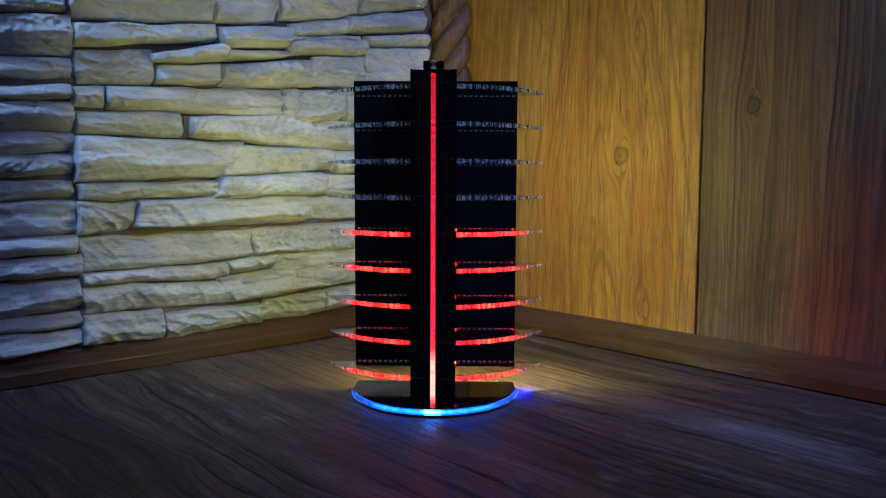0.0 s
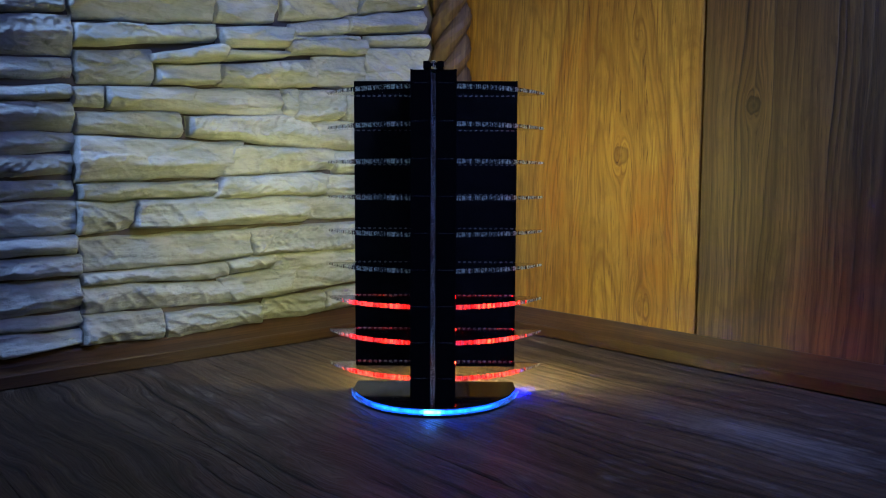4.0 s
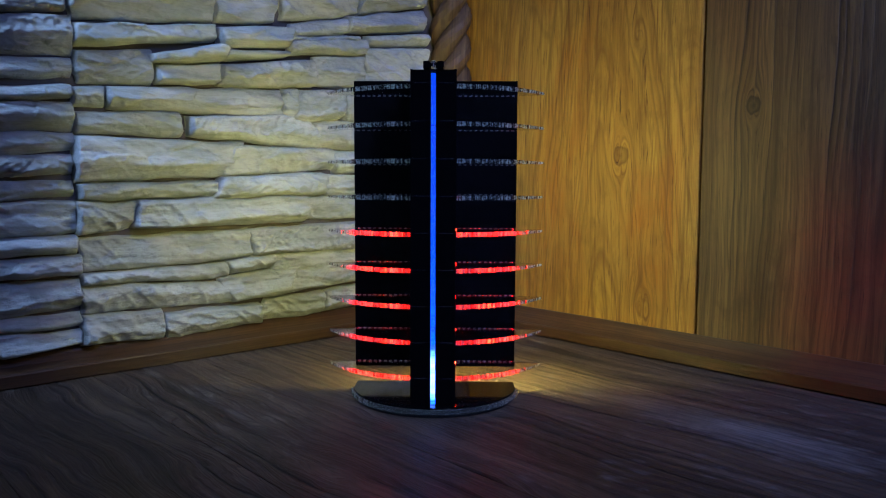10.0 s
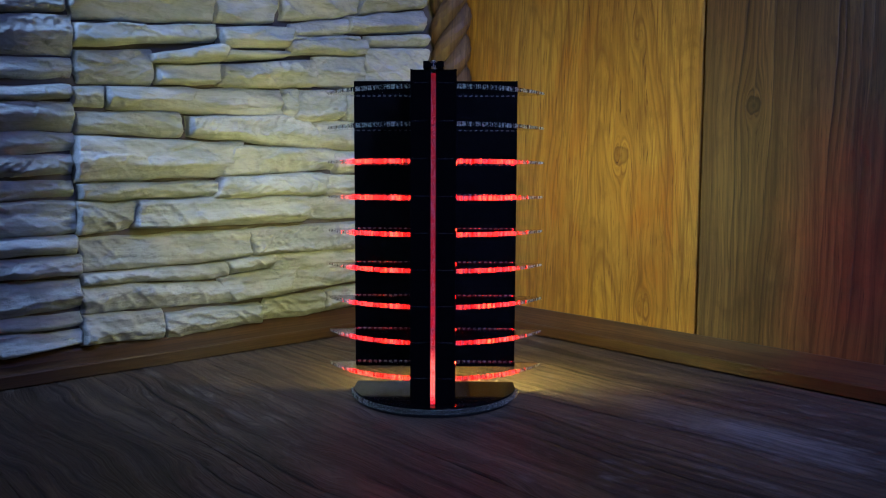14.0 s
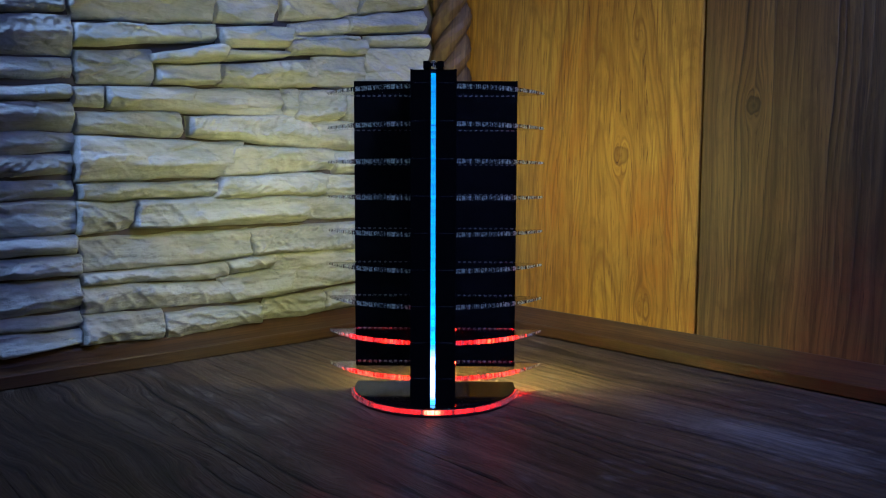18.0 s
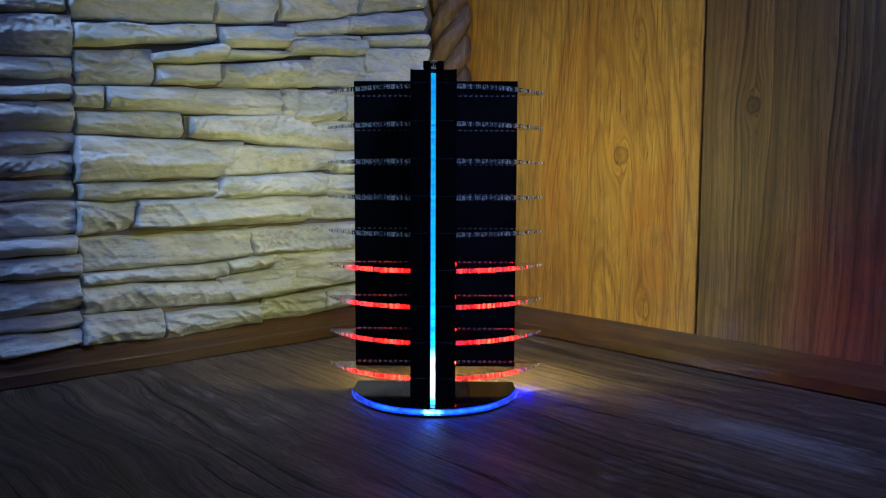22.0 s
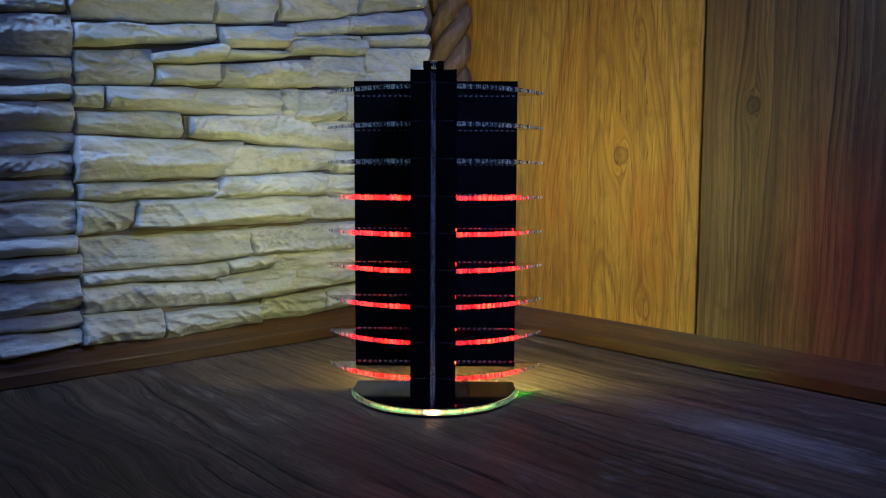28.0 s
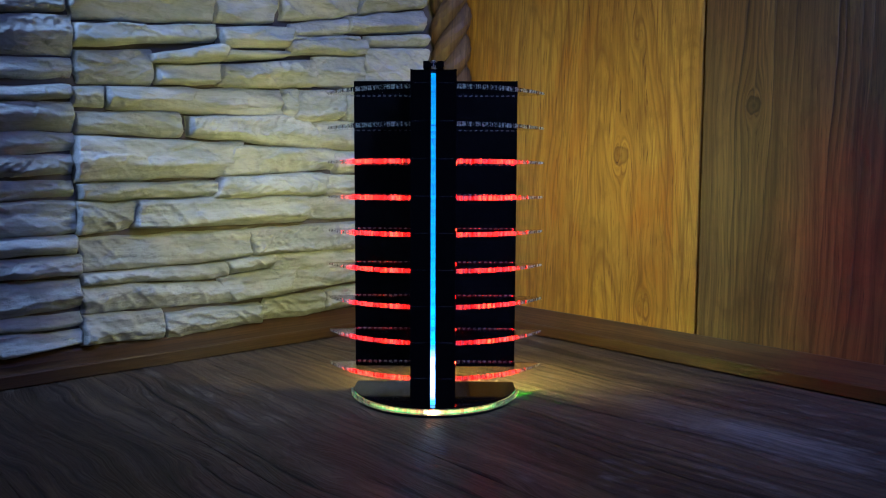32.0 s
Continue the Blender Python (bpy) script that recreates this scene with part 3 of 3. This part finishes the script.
stone(0.291, 0.201, 0.036, 0.037, 0.056, 0.058, -0.015, 0.000, 0.000)
stone(0.202, 0.023, 0.037, 0.044, 0.058, 0.072)
stone(0.486, 0.401, 0.036, 0.031, 0.060, 0.057)
stone(0.402, 0.288, 0.030, 0.034, 0.053, 0.052)
stone(0.275, 0.023, 0.085, 0.091, 0.111, 0.110, 0.000, 0.000, -0.004)
stone(0.246, 0.148, 0.354, 0.367, 0.364, 0.375, 0.000, 0.000, -0.003)
# courses beyond, out of the camera's sight
for k in range(9):
    stone(0.60, 0.86, 0.03 + k * 0.04, 0.03 + k * 0.04, 0.069 + k * 0.04, 0.069 + k * 0.04)

# ---- panelled wall, trim and carved post ----
edges_w = [-0.019, 0.3655, 0.74, 1.10]
for i in range(3):
    bm = bmesh.new()
    box(bm, edges_w[i] + 0.0010, edges_w[i + 1] - 0.0010, 0.020, 0.034, 0.004, TOP, 0.0022)
    ob = part("board", bm, WALL_WOOD if i == 0 else WALL_WOOD_DARK, wall_right, "broad pine board with knots")
    ob.matrix_world = RIGHT


def baseboard(name, m, sign, length):
    """Low moulding with an upright face and a sloping hollow top."""
    prof = [(-0.0006, 0.0007), (0.0, 0.0014), (0.0, 0.0125), (-0.0012, 0.0140), (-0.0030, 0.0146), (-0.0045, 0.0158), (-0.0095, 0.0195),
            (-0.0145, 0.0245), (-0.0185, 0.0305), (-0.0215, 0.0310), (-0.0215, 0.0007)]
    bm = bmesh.new()
    n = 60
    rows = []
    for i in range(n + 1):
        u = -0.02 + (length + 0.02) * i / n
        w = noise.noise(Vector((u * 7, 2.0, 0.0))) * 0.0005
        rows.append([bm.verts.new((u, sign * (y + w), z + w * 0.6 * (z > 0))) for y, z in prof])
    for i in range(n):
        for k in range(len(prof) - 1):
            bm.faces.new((rows[i][k], rows[i + 1][k], rows[i + 1][k + 1], rows[i][k + 1]))
    bm.faces.new(rows[0])
    bm.faces.new(list(reversed(rows[-1])))
    return structure(name, finish(name, bm, TRIM_WOOD), m, "low brown wooden moulding along the foot of the wall", "baseboard")


baseboard("baseboard_left", LEFT, 1, 1.6)
baseboard("baseboard_right", RIGHT, -1, 1.6)


def carved_post():
    """Upright corner post carved as a three-strand rope."""
    bm = bmesh.new()
    n, z0, z1, steps = 96, 0.030, 1.2, 420
    rows = []
    for i in range(steps + 1):
        z = z0 + (z1 - z0) * i / steps
        turn = 2 * math.pi * z / 0.125
        row = []
        for k in range(n):
            a = 2 * math.pi * k / n
            r = 0.0120 + 0.0155 * abs(math.cos(1.5 * (a - turn))) ** 0.5 + 0.0008 * math.cos(15 * (a - turn)) + 0.0012 * noise.noise(Vector((4 * a, 0.0, z * 30)))
            row.append(bm.verts.new((r * math.cos(a), r * math.sin(a), z)))
        rows.append(row)
    for i in range(steps):
        for k in range(n):
            bm.faces.new((rows[i][k], rows[i][(k + 1) % n], rows[i + 1][(k + 1) % n], rows[i + 1][k]))
    me = finish("carved_post", bm, ROPE_WOOD, True)
    ob = new("carved_post", me)
    ob.matrix_world = Matrix.Translation(CORNER + D1 * 0.004 + D2 * 0.004)
    return tagged(ob, "brown wooden corner post carved like twisted rope", "corner post")


carved_post()

# ---- the light tower ----
PLATE_TOP, STEP, THICK = 0.2716, 0.0301, 0.0038
LEVELS = [PLATE_TOP - STEP * (8 - i) for i in range(9)]      # upper face of each plate, lowest first
SLAB_W, SLAB_B, SLAB_T = 0.0720, 0.0230, 0.2807
FIN_X, FIN_Y, FIN_T = 0.0187, -0.061, 0.2806

tower = new("light_tower")
tower.matrix_world = pose(-0.0007, 0.0, 0.0002, 0.0, 0.14, 0.0)      # it leans a little
tagged(tower, "black acrylic light tower with nine clear plates and coloured light strips", "decorative lamp")

# base: black foot, clear ring that carries the coloured light, black cover
BASE_R = 0.0757


def half_disc(r, y_back, cy=0.002, n=64, teeth=0.0):
    a0 = math.asin(max(-1, min(1, (y_back - cy) / r)))
    pts = []
    for i in range(n + 1):
        a = math.pi - a0 + (math.pi + 2 * a0) * i / n
        rr = r - (teeth if i % 2 else 0.0)
        pts.append((rr * math.cos(a), cy + rr * math.sin(a)))
    return pts


def cover_outline(r, y_back):
    """Half a disc whose straight back is as wide as the panel."""
    return [(-SLAB_W, y_back), (-SLAB_W, -0.0055), *half_disc(r, -0.0056), (SLAB_W, -0.0055), (SLAB_W, y_back)]


bm = bmesh.new()
extrude_outline(bm, cover_outline(BASE_R - 0.0034, 0.0125), 0.0002, 0.0031)
part("foot_plate", bm, BLACK_MATT, tower)
bm = bmesh.new()
extrude_outline(bm, cover_outline(BASE_R - 0.0026, 0.0125), 0.0073, 0.0086)
part("cover_plate", bm, COVER, tower, "glossy black cover plate")
bm = bmesh.new()
outer, inner = half_disc(BASE_R, -0.006, n=160, teeth=0.0006), half_disc(BASE_R - 0.0020, -0.006, n=160)
extrude_outline(bm, outer + list(reversed(inner)), 0.0035, 0.0074)
ring = part("base_ring", bm, RING_EDGE, tower, "clear acrylic ring with ribbed edge")
ring.visible_shadow = False
bm = bmesh.new()
box(bm, -0.070, 0.070, 0.002, 0.006, 0.0023, 0.0071)
part("base_web", bm, BLACK_MATT, tower)

# hollow upright panel: a rear box, and front pieces between the slots of the plates
bm = bmesh.new()
box(bm, -0.0640, 0.0640, 0.0060, 0.012, SLAB_B, SLAB_T)
part("back_panel", bm, BLACK_PANEL, tower, "glossy black upright panel")
cuts = [SLAB_B] + [z for t in LEVELS for z in (t - THICK - 0.0001, t + 0.0001)] + [SLAB_T]
for i in range(0, len(cuts), 2):
    for s in (-1, 1):
        bm = bmesh.new()
        prof = [(0.012, 0.0), (SLAB_W, 0.0), (SLAB_W, 0.012), (SLAB_W - 0.0014, 0.012), (SLAB_W - 0.0014, 0.0046), (0.012, 0.0046)]
        extrude_outline(bm, [(s * x, y) for x, y in prof], cuts[i], cuts[i + 1])
        part("front_panel", bm, BLACK_PANEL, tower)
for s in (-1, 1):
    bm = bmesh.new()
    x0, x1 = sorted((s * (SLAB_W - 0.0014), s * SLAB_W))
    box(bm, x0, x1, 0.0122, 0.0180, SLAB_B, SLAB_T)
    part("rear_lip", bm, BLACK, tower)

for s in (-1, 1):
    bm = bmesh.new()
    x0, x1 = sorted((s * 0.0706, s * 0.0716))
    box(bm, x0, x1, 0.0050, 0.0088, SLAB_B + 0.0004, SLAB_T - 0.0004)
    part("side_bar", bm, BLACK_MATT, tower)
    bm = bmesh.new()
    x0, x1 = sorted((s * 0.0628, s * 0.0712))
    box(bm, x0, x1, 0.0121, 0.0130, SLAB_B + 0.0002, SLAB_T - 0.0002)
    part("rear_cover", bm, BLACK_MATT, tower)
    x0, x1 = sorted((s * 0.0640, s * 0.0704))
    for z0 in (SLAB_T - 0.0012, SLAB_B + 0.0002):
        bm = bmesh.new()
        box(bm, x0, x1, 0.0056, 0.0122, z0, z0 + 0.0010)
        part("end_cover", bm, BLACK_MATT, tower)

# fin: two slotted side walls with front strips, made of stacked blocks
def fin_side(s):
    bm = bmesh.new()
    zs = [0.0083] + LEVELS + [FIN_T]
    for i in range(len(zs) - 1):
        x0, x1 = sorted((s * 0.0019, s * (FIN_X - (0.0 if i % 2 == 0 else 0.0001))))
        box(bm, x0, x1, FIN_Y, FIN_Y + 0.0012, zs[i] + 0.0002, zs[i + 1] - 0.0002, 0.0005)
    x0, x1 = sorted((s * 0.0020, s * (FIN_X - 0.0003)))
    box(bm, x0, x1, FIN_Y + 0.0012, FIN_Y + 0.002, 0.0083, FIN_T)
    x0, x1 = sorted((s * (FIN_X - 0.0015), s * (FIN_X - 0.0003)))
    box(bm, x0, x1, FIN_Y + 0.002, -0.0002, 0.0083, FIN_T)
    return bm


part("fin_cheek", fin_side(-1), BLACK, tower)
part("fin_cheek", fin_side(1), BLACK, tower)
bm = bmesh.new()
box(bm, -FIN_X + 0.0016, FIN_X - 0.0016, -0.0515, -0.0505, 0.0083, FIN_T)
part("fin_backing", bm, BLACK_MATT, tower)
bm = bmesh.new()
box(bm, -FIN_X + 0.0016, FIN_X - 0.0016, FIN_Y + 0.0003, -0.0002, FIN_T + 0.0001, FIN_T + 0.0012, 0.0004)
for s in (-1, 1):
    x0, x1 = sorted((s * (FIN_X - 0.0022), s * FIN_X))
    box(bm, x0, x1, FIN_Y, -0.0002, FIN_T + 0.0001, FIN_T + 0.0016, 0.0004)
part("fin_top", bm, BLACK, tower)
bm = bmesh.new()
for s in (-1, 1):
    x0, x1 = sorted((s * 0.0029, s * 0.0083))
    box(bm, x0, x1, FIN_Y - 0.0008, -0.030, FIN_T + 0.0017, 0.2885, 0.0010)
box(bm, -0.0083, 0.0083, -0.056, -0.030, 0.2845, 0.2880, 0.0006)
part("cap", bm, BLACK, tower, "black cap block on the fin")
bm = bmesh.new()
nz = 110
rows = []
for i in range(nz + 1):
    z = 0.0085 + (0.2890 - 0.0085) * i / nz
    y = FIN_Y - 0.0004 - (0.0007 if i % 2 else 0)
    rows.append([bm.verts.new(p) for p in ((-0.0018, y, z), (0.0018, y, z), (0.0018, FIN_Y + 0.0022, z), (-0.0018, FIN_Y + 0.0022, z))])
for i in range(nz):
    for k in range(4):
        bm.faces.new((rows[i][k], rows[i][(k + 1) % 4], rows[i + 1][(k + 1) % 4], rows[i + 1][k]))
bm.faces.new(rows[0])
bm.faces.new(list(reversed(rows[-1])))
strip = part("light_strip", bm, FROSTED, tower, "ribbed frosted clear light strip")
strip.visible_shadow = False

# thin frosted tabs across the front of the fin at each plate's height
tab_bm = bmesh.new()
box(tab_bm, 0.0042, 0.0172, FIN_Y - 0.0003, FIN_Y + 0.0006, -0.0007, 0.0, 0.0001)
tab_mesh = finish("slot_tab", tab_bm, FROSTED)
for z in LEVELS:
    for turn in (0, 1):
        part("slot_tab", tab_mesh, ACRYLIC_EDGE, tower, m=pose(0, 0, z) if turn == 0 else pose(-0.0214, 0, z))

# clear plates: left and right half of a round segment with a ribbed front edge
CHORD, SAG = 0.0957, 0.0560
RAD = (CHORD ** 2 + SAG ** 2) / (2 * SAG)


def plate_mesh(s):
    """Half of a plate, which thins out towards its tip; its tongue sits in the slot of the panel."""
    bm = bmesh.new()
    a_end, a_in = math.asin(CHORD / RAD), math.asin((FIN_X + 0.0001) / RAD)
    n, r = 120, random.Random(3)
    inner_x = SLAB_W - 0.0016
    front = []
    for i in range(n + 1):
        a = a_in + (a_end - a_in) * (i + (r.uniform(-0.35, 0.35) if 0 < i < n else 0)) / n
        rr = RAD - (r.uniform(0.0002, 0.0006) if i % 2 else 0.0)
        front.append((rr * math.sin(a), min(-(rr * math.cos(a) - (RAD - SAG)), -0.0006)))
    cols = [(x, y, 0.0043 if x < inner_x else -0.0003) for x, y in front]
    k = next(i for i, c in enumerate(cols) if c[0] >= inner_x)
    cols[k:k] = [(inner_x, cols[k][1], 0.0043), (inner_x, cols[k][1], -0.0003)]
    rows = []
    for x, y0, y1 in cols:
        thin = THICK * (1.0 - 0.5 * max(0.0, min(1.0, (x - 0.066) / (CHORD - 0.066))))
        lower, upper = -THICK * 0.5 - thin * 0.5, -THICK * 0.5 + thin * 0.5
        rows.append([bm.verts.new((s * x, y, z)) for y, z in ((y0, lower), (y0, upper), (y1, upper), (y1, lower))])
    for p, q in zip(rows, rows[1:]):
        for m_, (a, b) in enumerate(((0, 1), (1, 2), (2, 3), (3, 0))):
            if (p[a].co - q[a].co).length > 1e-7 or (p[b].co - q[b].co).length > 1e-7:
                f = bm.faces.new((p[a], q[a], q[b], p[b])) if (p[a].co - q[a].co).length > 1e-7 and (p[b].co - q[b].co).length > 1e-7 else None
                if f:
                    f.material_index = 1 if m_ == 0 else 0
    bm.faces.new(rows[0])
    bm.faces.new(list(reversed(rows[-1])))
    bmesh.ops.remove_doubles(bm, verts=bm.verts, dist=1e-6)
    return finish("plate", bm, [ACRYLIC, ACRYLIC_EDGE])


plate_l, plate_r = plate_mesh(-1), plate_mesh(1)
for z in LEVELS:
    for me in (plate_l, plate_r):
        ob = part("plate", me, ACRYLIC, tower, "clear acrylic plate with ribbed cut edge", m=pose(0, 0, z))
        ob.visible_shadow = False

# rows of small teeth along the slots, above and below each plate
for s in (-1, 1):
    bm = bmesh.new()
    for z0 in (0.0002, -THICK - 0.0004):
        for k in range(11):
            x0, x1 = sorted((s * (0.0205 + 0.00465 * k), s * (0.0228 + 0.00465 * k)))
            box(bm, x0, x1, -0.0007, -0.0001, z0, z0 + 0.00026)
    tooth_mesh = finish("slot_teeth", bm, TEETH)
    for z in LEVELS:
        part("slot_teeth", tooth_mesh, TEETH, tower, "row of small frosted teeth along the slot", m=pose(0, 0, z))

# red diode rows, one behind every plate; they rise behind the black panel when dark
RED_TRAVEL = 0.0135
bm = bmesh.new()
for s in (-1, 1):
    x0, x1 = sorted((s * 0.0125, s * 0.0690))
    box(bm, x0, x1, 0.0048, 0.0055, -THICK, 0.0)
faces_front = len(bm.faces)
for s in (-1, 1):        # added emitters at the ends of each row that redden the plates' tips
    x0, x1 = sorted((s * 0.0691, s * 0.0701))
    box(bm, x0, x1, 0.0046, 0.0055, -THICK, 0.0)
faces_end = len(bm.faces)
box(bm, 0.0643, 0.0652, 0.0105, 0.0115, -THICK + 0.0004, -0.0004)
faces_right = len(bm.faces)
box(bm, -0.0652, -0.0643, 0.0066, 0.0115, -THICK + 0.0004, -0.0004)
bm.faces.ensure_lookup_table()
for f in bm.faces[faces_front:faces_end]:
    f.material_index = 3
for f in bm.faces[faces_end:]:
    f.material_index = 1
for f in bm.faces[faces_right:]:
    f.material_index = 2
row_mesh = finish("diode_row", bm, [GLOW_RED, GLOW_SIDE, GLOW_TIP, GLOW_END])
diode_rows = [part("diode_row", row_mesh, GLOW_RED, tower, "row of red diodes", m=pose(0, 0, z)) for z in LEVELS]

# three-colour diodes of the upright strip: they slide sideways behind the fin when dark
strips, rings = {}, {}
for key, y in (("r", -0.0580), ("q", -0.0572), ("g", -0.0564), ("h", -0.0556), ("b", -0.0548)):
    bm = bmesh.new()
    box(bm, -0.0029, 0.0029, y, y + 0.0003, 0.0088, 0.2795)
    strips[key] = part("strip_diodes", bm, STRIP[key], tower, "coloured diodes of the upright strip")

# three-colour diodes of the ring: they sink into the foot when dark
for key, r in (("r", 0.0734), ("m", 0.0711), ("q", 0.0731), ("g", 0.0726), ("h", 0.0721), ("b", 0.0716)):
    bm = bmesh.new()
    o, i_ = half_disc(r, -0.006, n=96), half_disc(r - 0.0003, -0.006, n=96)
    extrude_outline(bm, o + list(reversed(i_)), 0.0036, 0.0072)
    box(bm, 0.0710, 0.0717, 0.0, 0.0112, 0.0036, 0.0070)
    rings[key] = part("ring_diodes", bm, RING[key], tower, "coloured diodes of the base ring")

# steady warm diodes on the back of the panel, which light the corner behind
bm = bmesh.new()
box(bm, -FIN_X, FIN_X, 0.0122, 0.075, 0.0, FIN_T, 0.0006)
part("rear_fin", bm, BLACK, tower)
low = [0.034 + 0.013 * k for k in range(8)]
for x0, x1, d, z0, z1 in ((0.026, 0.036, 0.0062, 0.135, 0.255), (0.026, 0.064, 0.0240, 0.0850, 0.0856), (-0.060, -0.026, 0.0160, 0.0850, 0.0856), *((0.0186, 0.040, 0.0110, z_, z_ + 0.0005) for z_ in low[2:]),
                          (-0.043, -0.0362, 0.0056, 0.115, 0.272), *((-0.040, -0.0186, 0.0080, z_, z_ + 0.0006) for z_ in low[:6])):
    bm = bmesh.new()
    box(bm, x0, x1, 0.0122, 0.0122 + d, z0, z1, 0.0002)
    part("rear_light_strip", bm, WARM_FLOOR_FILL if x1 - x0 > 0.035 and x0 > 0 else WARM, tower, "strip of warm white diodes")
for x0, x1, d in ((0.025, 0.065, 0.0250), (-0.061, -0.025, 0.0170)):
    bm = bmesh.new()
    box(bm, x0, x1, 0.0122, 0.0122 + d, 0.0858, 0.0868, 0.0003)
    part("rear_shade", bm, BLACK_MATT, tower)

# ---- what the lights do: seconds, lit plates, colour of the strip, colour of the ring ----
# for each colour the diodes that are lit: red, dim red, green, dim green, blue
COLOURS = {"k": "", "r": "r", "R": "q", "g": "g", "G": "gq", "b": "b", "a": "b", "c": "hb", "C": "hb", "t": "g", "y": "rg", "o": "rh", "v": "qb",
           "V": "q", "z": "mg", "p": "mgh", "D": "h", "B": "B", "H": "H", "Y": "qh", "w": "mgB", "u": "mghB"}
BLUE = {"b": 1.0, "B": 0.35, "H": 0.99}
SHOW = """
0.0 5 r c|0.2 2 t v|0.4 3 k k|0.6 4 k c|0.8 5.5 r c|1.0 5 t a|1.2 5 b a|1.4 4 R p|1.6 5 k p|1.8 4.4 t y|2.0 7 b r|2.2 6 g R|2.4 6 c c|2.6 4 k c
2.8 4 v a|3.0 4.6 g a|3.2 2 c c|3.4 0 v p|3.6 4 v p|3.8 5 t a|4.1 3 k c|4.4 6 b r|4.7 4 g p|5.0 5 c a|5.3 3 b c|5.5 3 c c|5.6 2 a a|5.8 3 c a|6.0 4 c V|6.2 7 t r
6.4 6 g o|6.6 4 r y|6.8 5 c p|7.0 0 c c|7.2 2.4 c c|7.4 5 a c|7.6 6.6 b a|7.8 6 C a|8.0 5 g r|8.2 1 r g|8.4 4 R b|8.6 7 R k|8.8 5 y r|9.0 7 t g|9.2 3 C k
9.4 5 C a|9.6 6 c r|9.8 6.5 a k|10.0 5 b k|10.2 5 R b|10.4 4 o r|10.6 4.8 g k|10.8 3.5 C g|11.0 1.8 C a|11.2 2 c k|11.4 4.7 a k|11.6 5.7 b c|11.8 7 r v
12.0 6 k k|12.2 6 k y|12.4 5 b c|12.6 5.7 r k|12.8 5 t V|13.0 4 H y|13.2 5 k c|13.4 5.7 R k|13.6 5.8 t v|13.8 5.8 b y|14.0 7 R k|14.2 6 k c|14.4 5.8 D v
14.6 4.6 b k|14.9 4 t c|15.2 6 c y|15.5 3 k a|15.8 5 r c|16.1 4 b p|16.4 4 c c|16.6 3 c c|16.8 4.5 b a|17.0 2 t a|17.2 0 k a|17.4 5 k c|17.6 3.6 v p|17.8 2 c y
18.0 2 c r|18.2 0 a r|18.4 1 a r|18.6 1 c r|18.8 1 t y|19.0 3.4 G u|19.2 0 r p|19.4 1.2 c c|19.6 0.5 c c|19.8 0 a a|20.0 6 b a|20.2 3 c R|20.4 6 C r|20.6 0.8 g o
20.8 1.7 r y|21.0 1 R w|21.2 0 r c|21.4 5 g c|21.6 4 t c|21.8 5.7 C a|22.0 4 C a|22.2 4.5 c r|22.4 4 b g|22.6 7 b a|22.8 7 r k|23.0 3 y r|23.2 3 g g|23.4 4 C k
23.6 2.3 c B|23.8 5.8 c r|24.0 2 a g|24.2 3 b k|24.4 3 r b|24.6 3.7 t r|24.8 5 k k|25.0 6 k k|25.2 7 r b|25.4 5 t y|25.7 4 k y|26.0 6 c a|26.3 3 g p|26.6 5 b r|26.9 4 k c
27.2 6 t a|27.4 5 k c|27.6 5.7 c k|27.8 5 v v|28.0 6 k y|28.2 5 D c|28.4 8 c k|28.5 9 k v|28.6 8 v v|28.8 4 g c|29.0 6 k c|29.2 7 B c|29.4 6 v a|29.6 6.8 g a|29.8 7 c p|30.0 7 k p
30.2 3 B o|30.4 7 c r|30.6 3 c a|30.8 0 b c|31.0 4.3 b c|31.2 5 C a|31.4 1 g a|31.6 3.6 y a|31.8 5 r p|32.0 7 c y
"""


def stepped(samples, make):
    """Rows that hold each state and change it quickly half-way to the next."""
    rows = [(samples[0][0], samples[0][1])]
    for (t0, a), (t1, b) in zip(samples, samples[1:]):
        if a != b:
            mid = (t0 + t1) / 2
            for t, v in ((mid - 0.034, a), (mid + 0.034, b)):
                if frame(t) > frame(rows[-1][0]):
                    rows.append((t, v))
                else:
                    rows[-1] = (rows[-1][0], v)
    if frame(samples[-1][0]) > frame(rows[-1][0]):
        rows.append(samples[-1])
    return [(t, make(v)) for t, v in rows]


def motions():
    show = []
    for item in SHOW.replace("\n", "|").split("|"):
        if item.strip():
            t, level, s, r = item.split()
            show.append((float(t), float(level), s, r))
    for i, ob in enumerate(diode_rows):
        vals = [(t, max(0.0, min(1.0, lv - i))) for t, lv, s, r in show]
        walk(ob, stepped(vals, lambda f, z=LEVELS[i], d=(-1 if i == 8 else 1): pose(0, 0, z + d * ((1 - f) * THICK + (RED_TRAVEL - THICK) * (f < 0.02)))))
    def lit(code, key):
        if key != "b":
            return 1.0 if key in COLOURS[code] else 0.0
        return max([BLUE.get(ch, 0.0) for ch in COLOURS[code]] + [0.0])

    for k, key in enumerate("rqghb"):
        side = (-1, 1, 1, -1, -1)[k]

        def strip_pose(f, side=side):
            if f == 0.99:      # the upper half only is lit
                return pose(-0.009, 0, 0, 0, 1.84, 0)
            return pose(side * (1 - f) * 0.0072, 0, 0)

        walk(strips[key], stepped([(t, lit({"a": "c", "y": "Y"}.get(s, s), key)) for t, lv, s, r in show], strip_pose))
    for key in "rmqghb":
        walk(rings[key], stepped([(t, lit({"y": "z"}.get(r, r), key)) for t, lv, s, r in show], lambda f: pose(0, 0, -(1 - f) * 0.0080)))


motions()
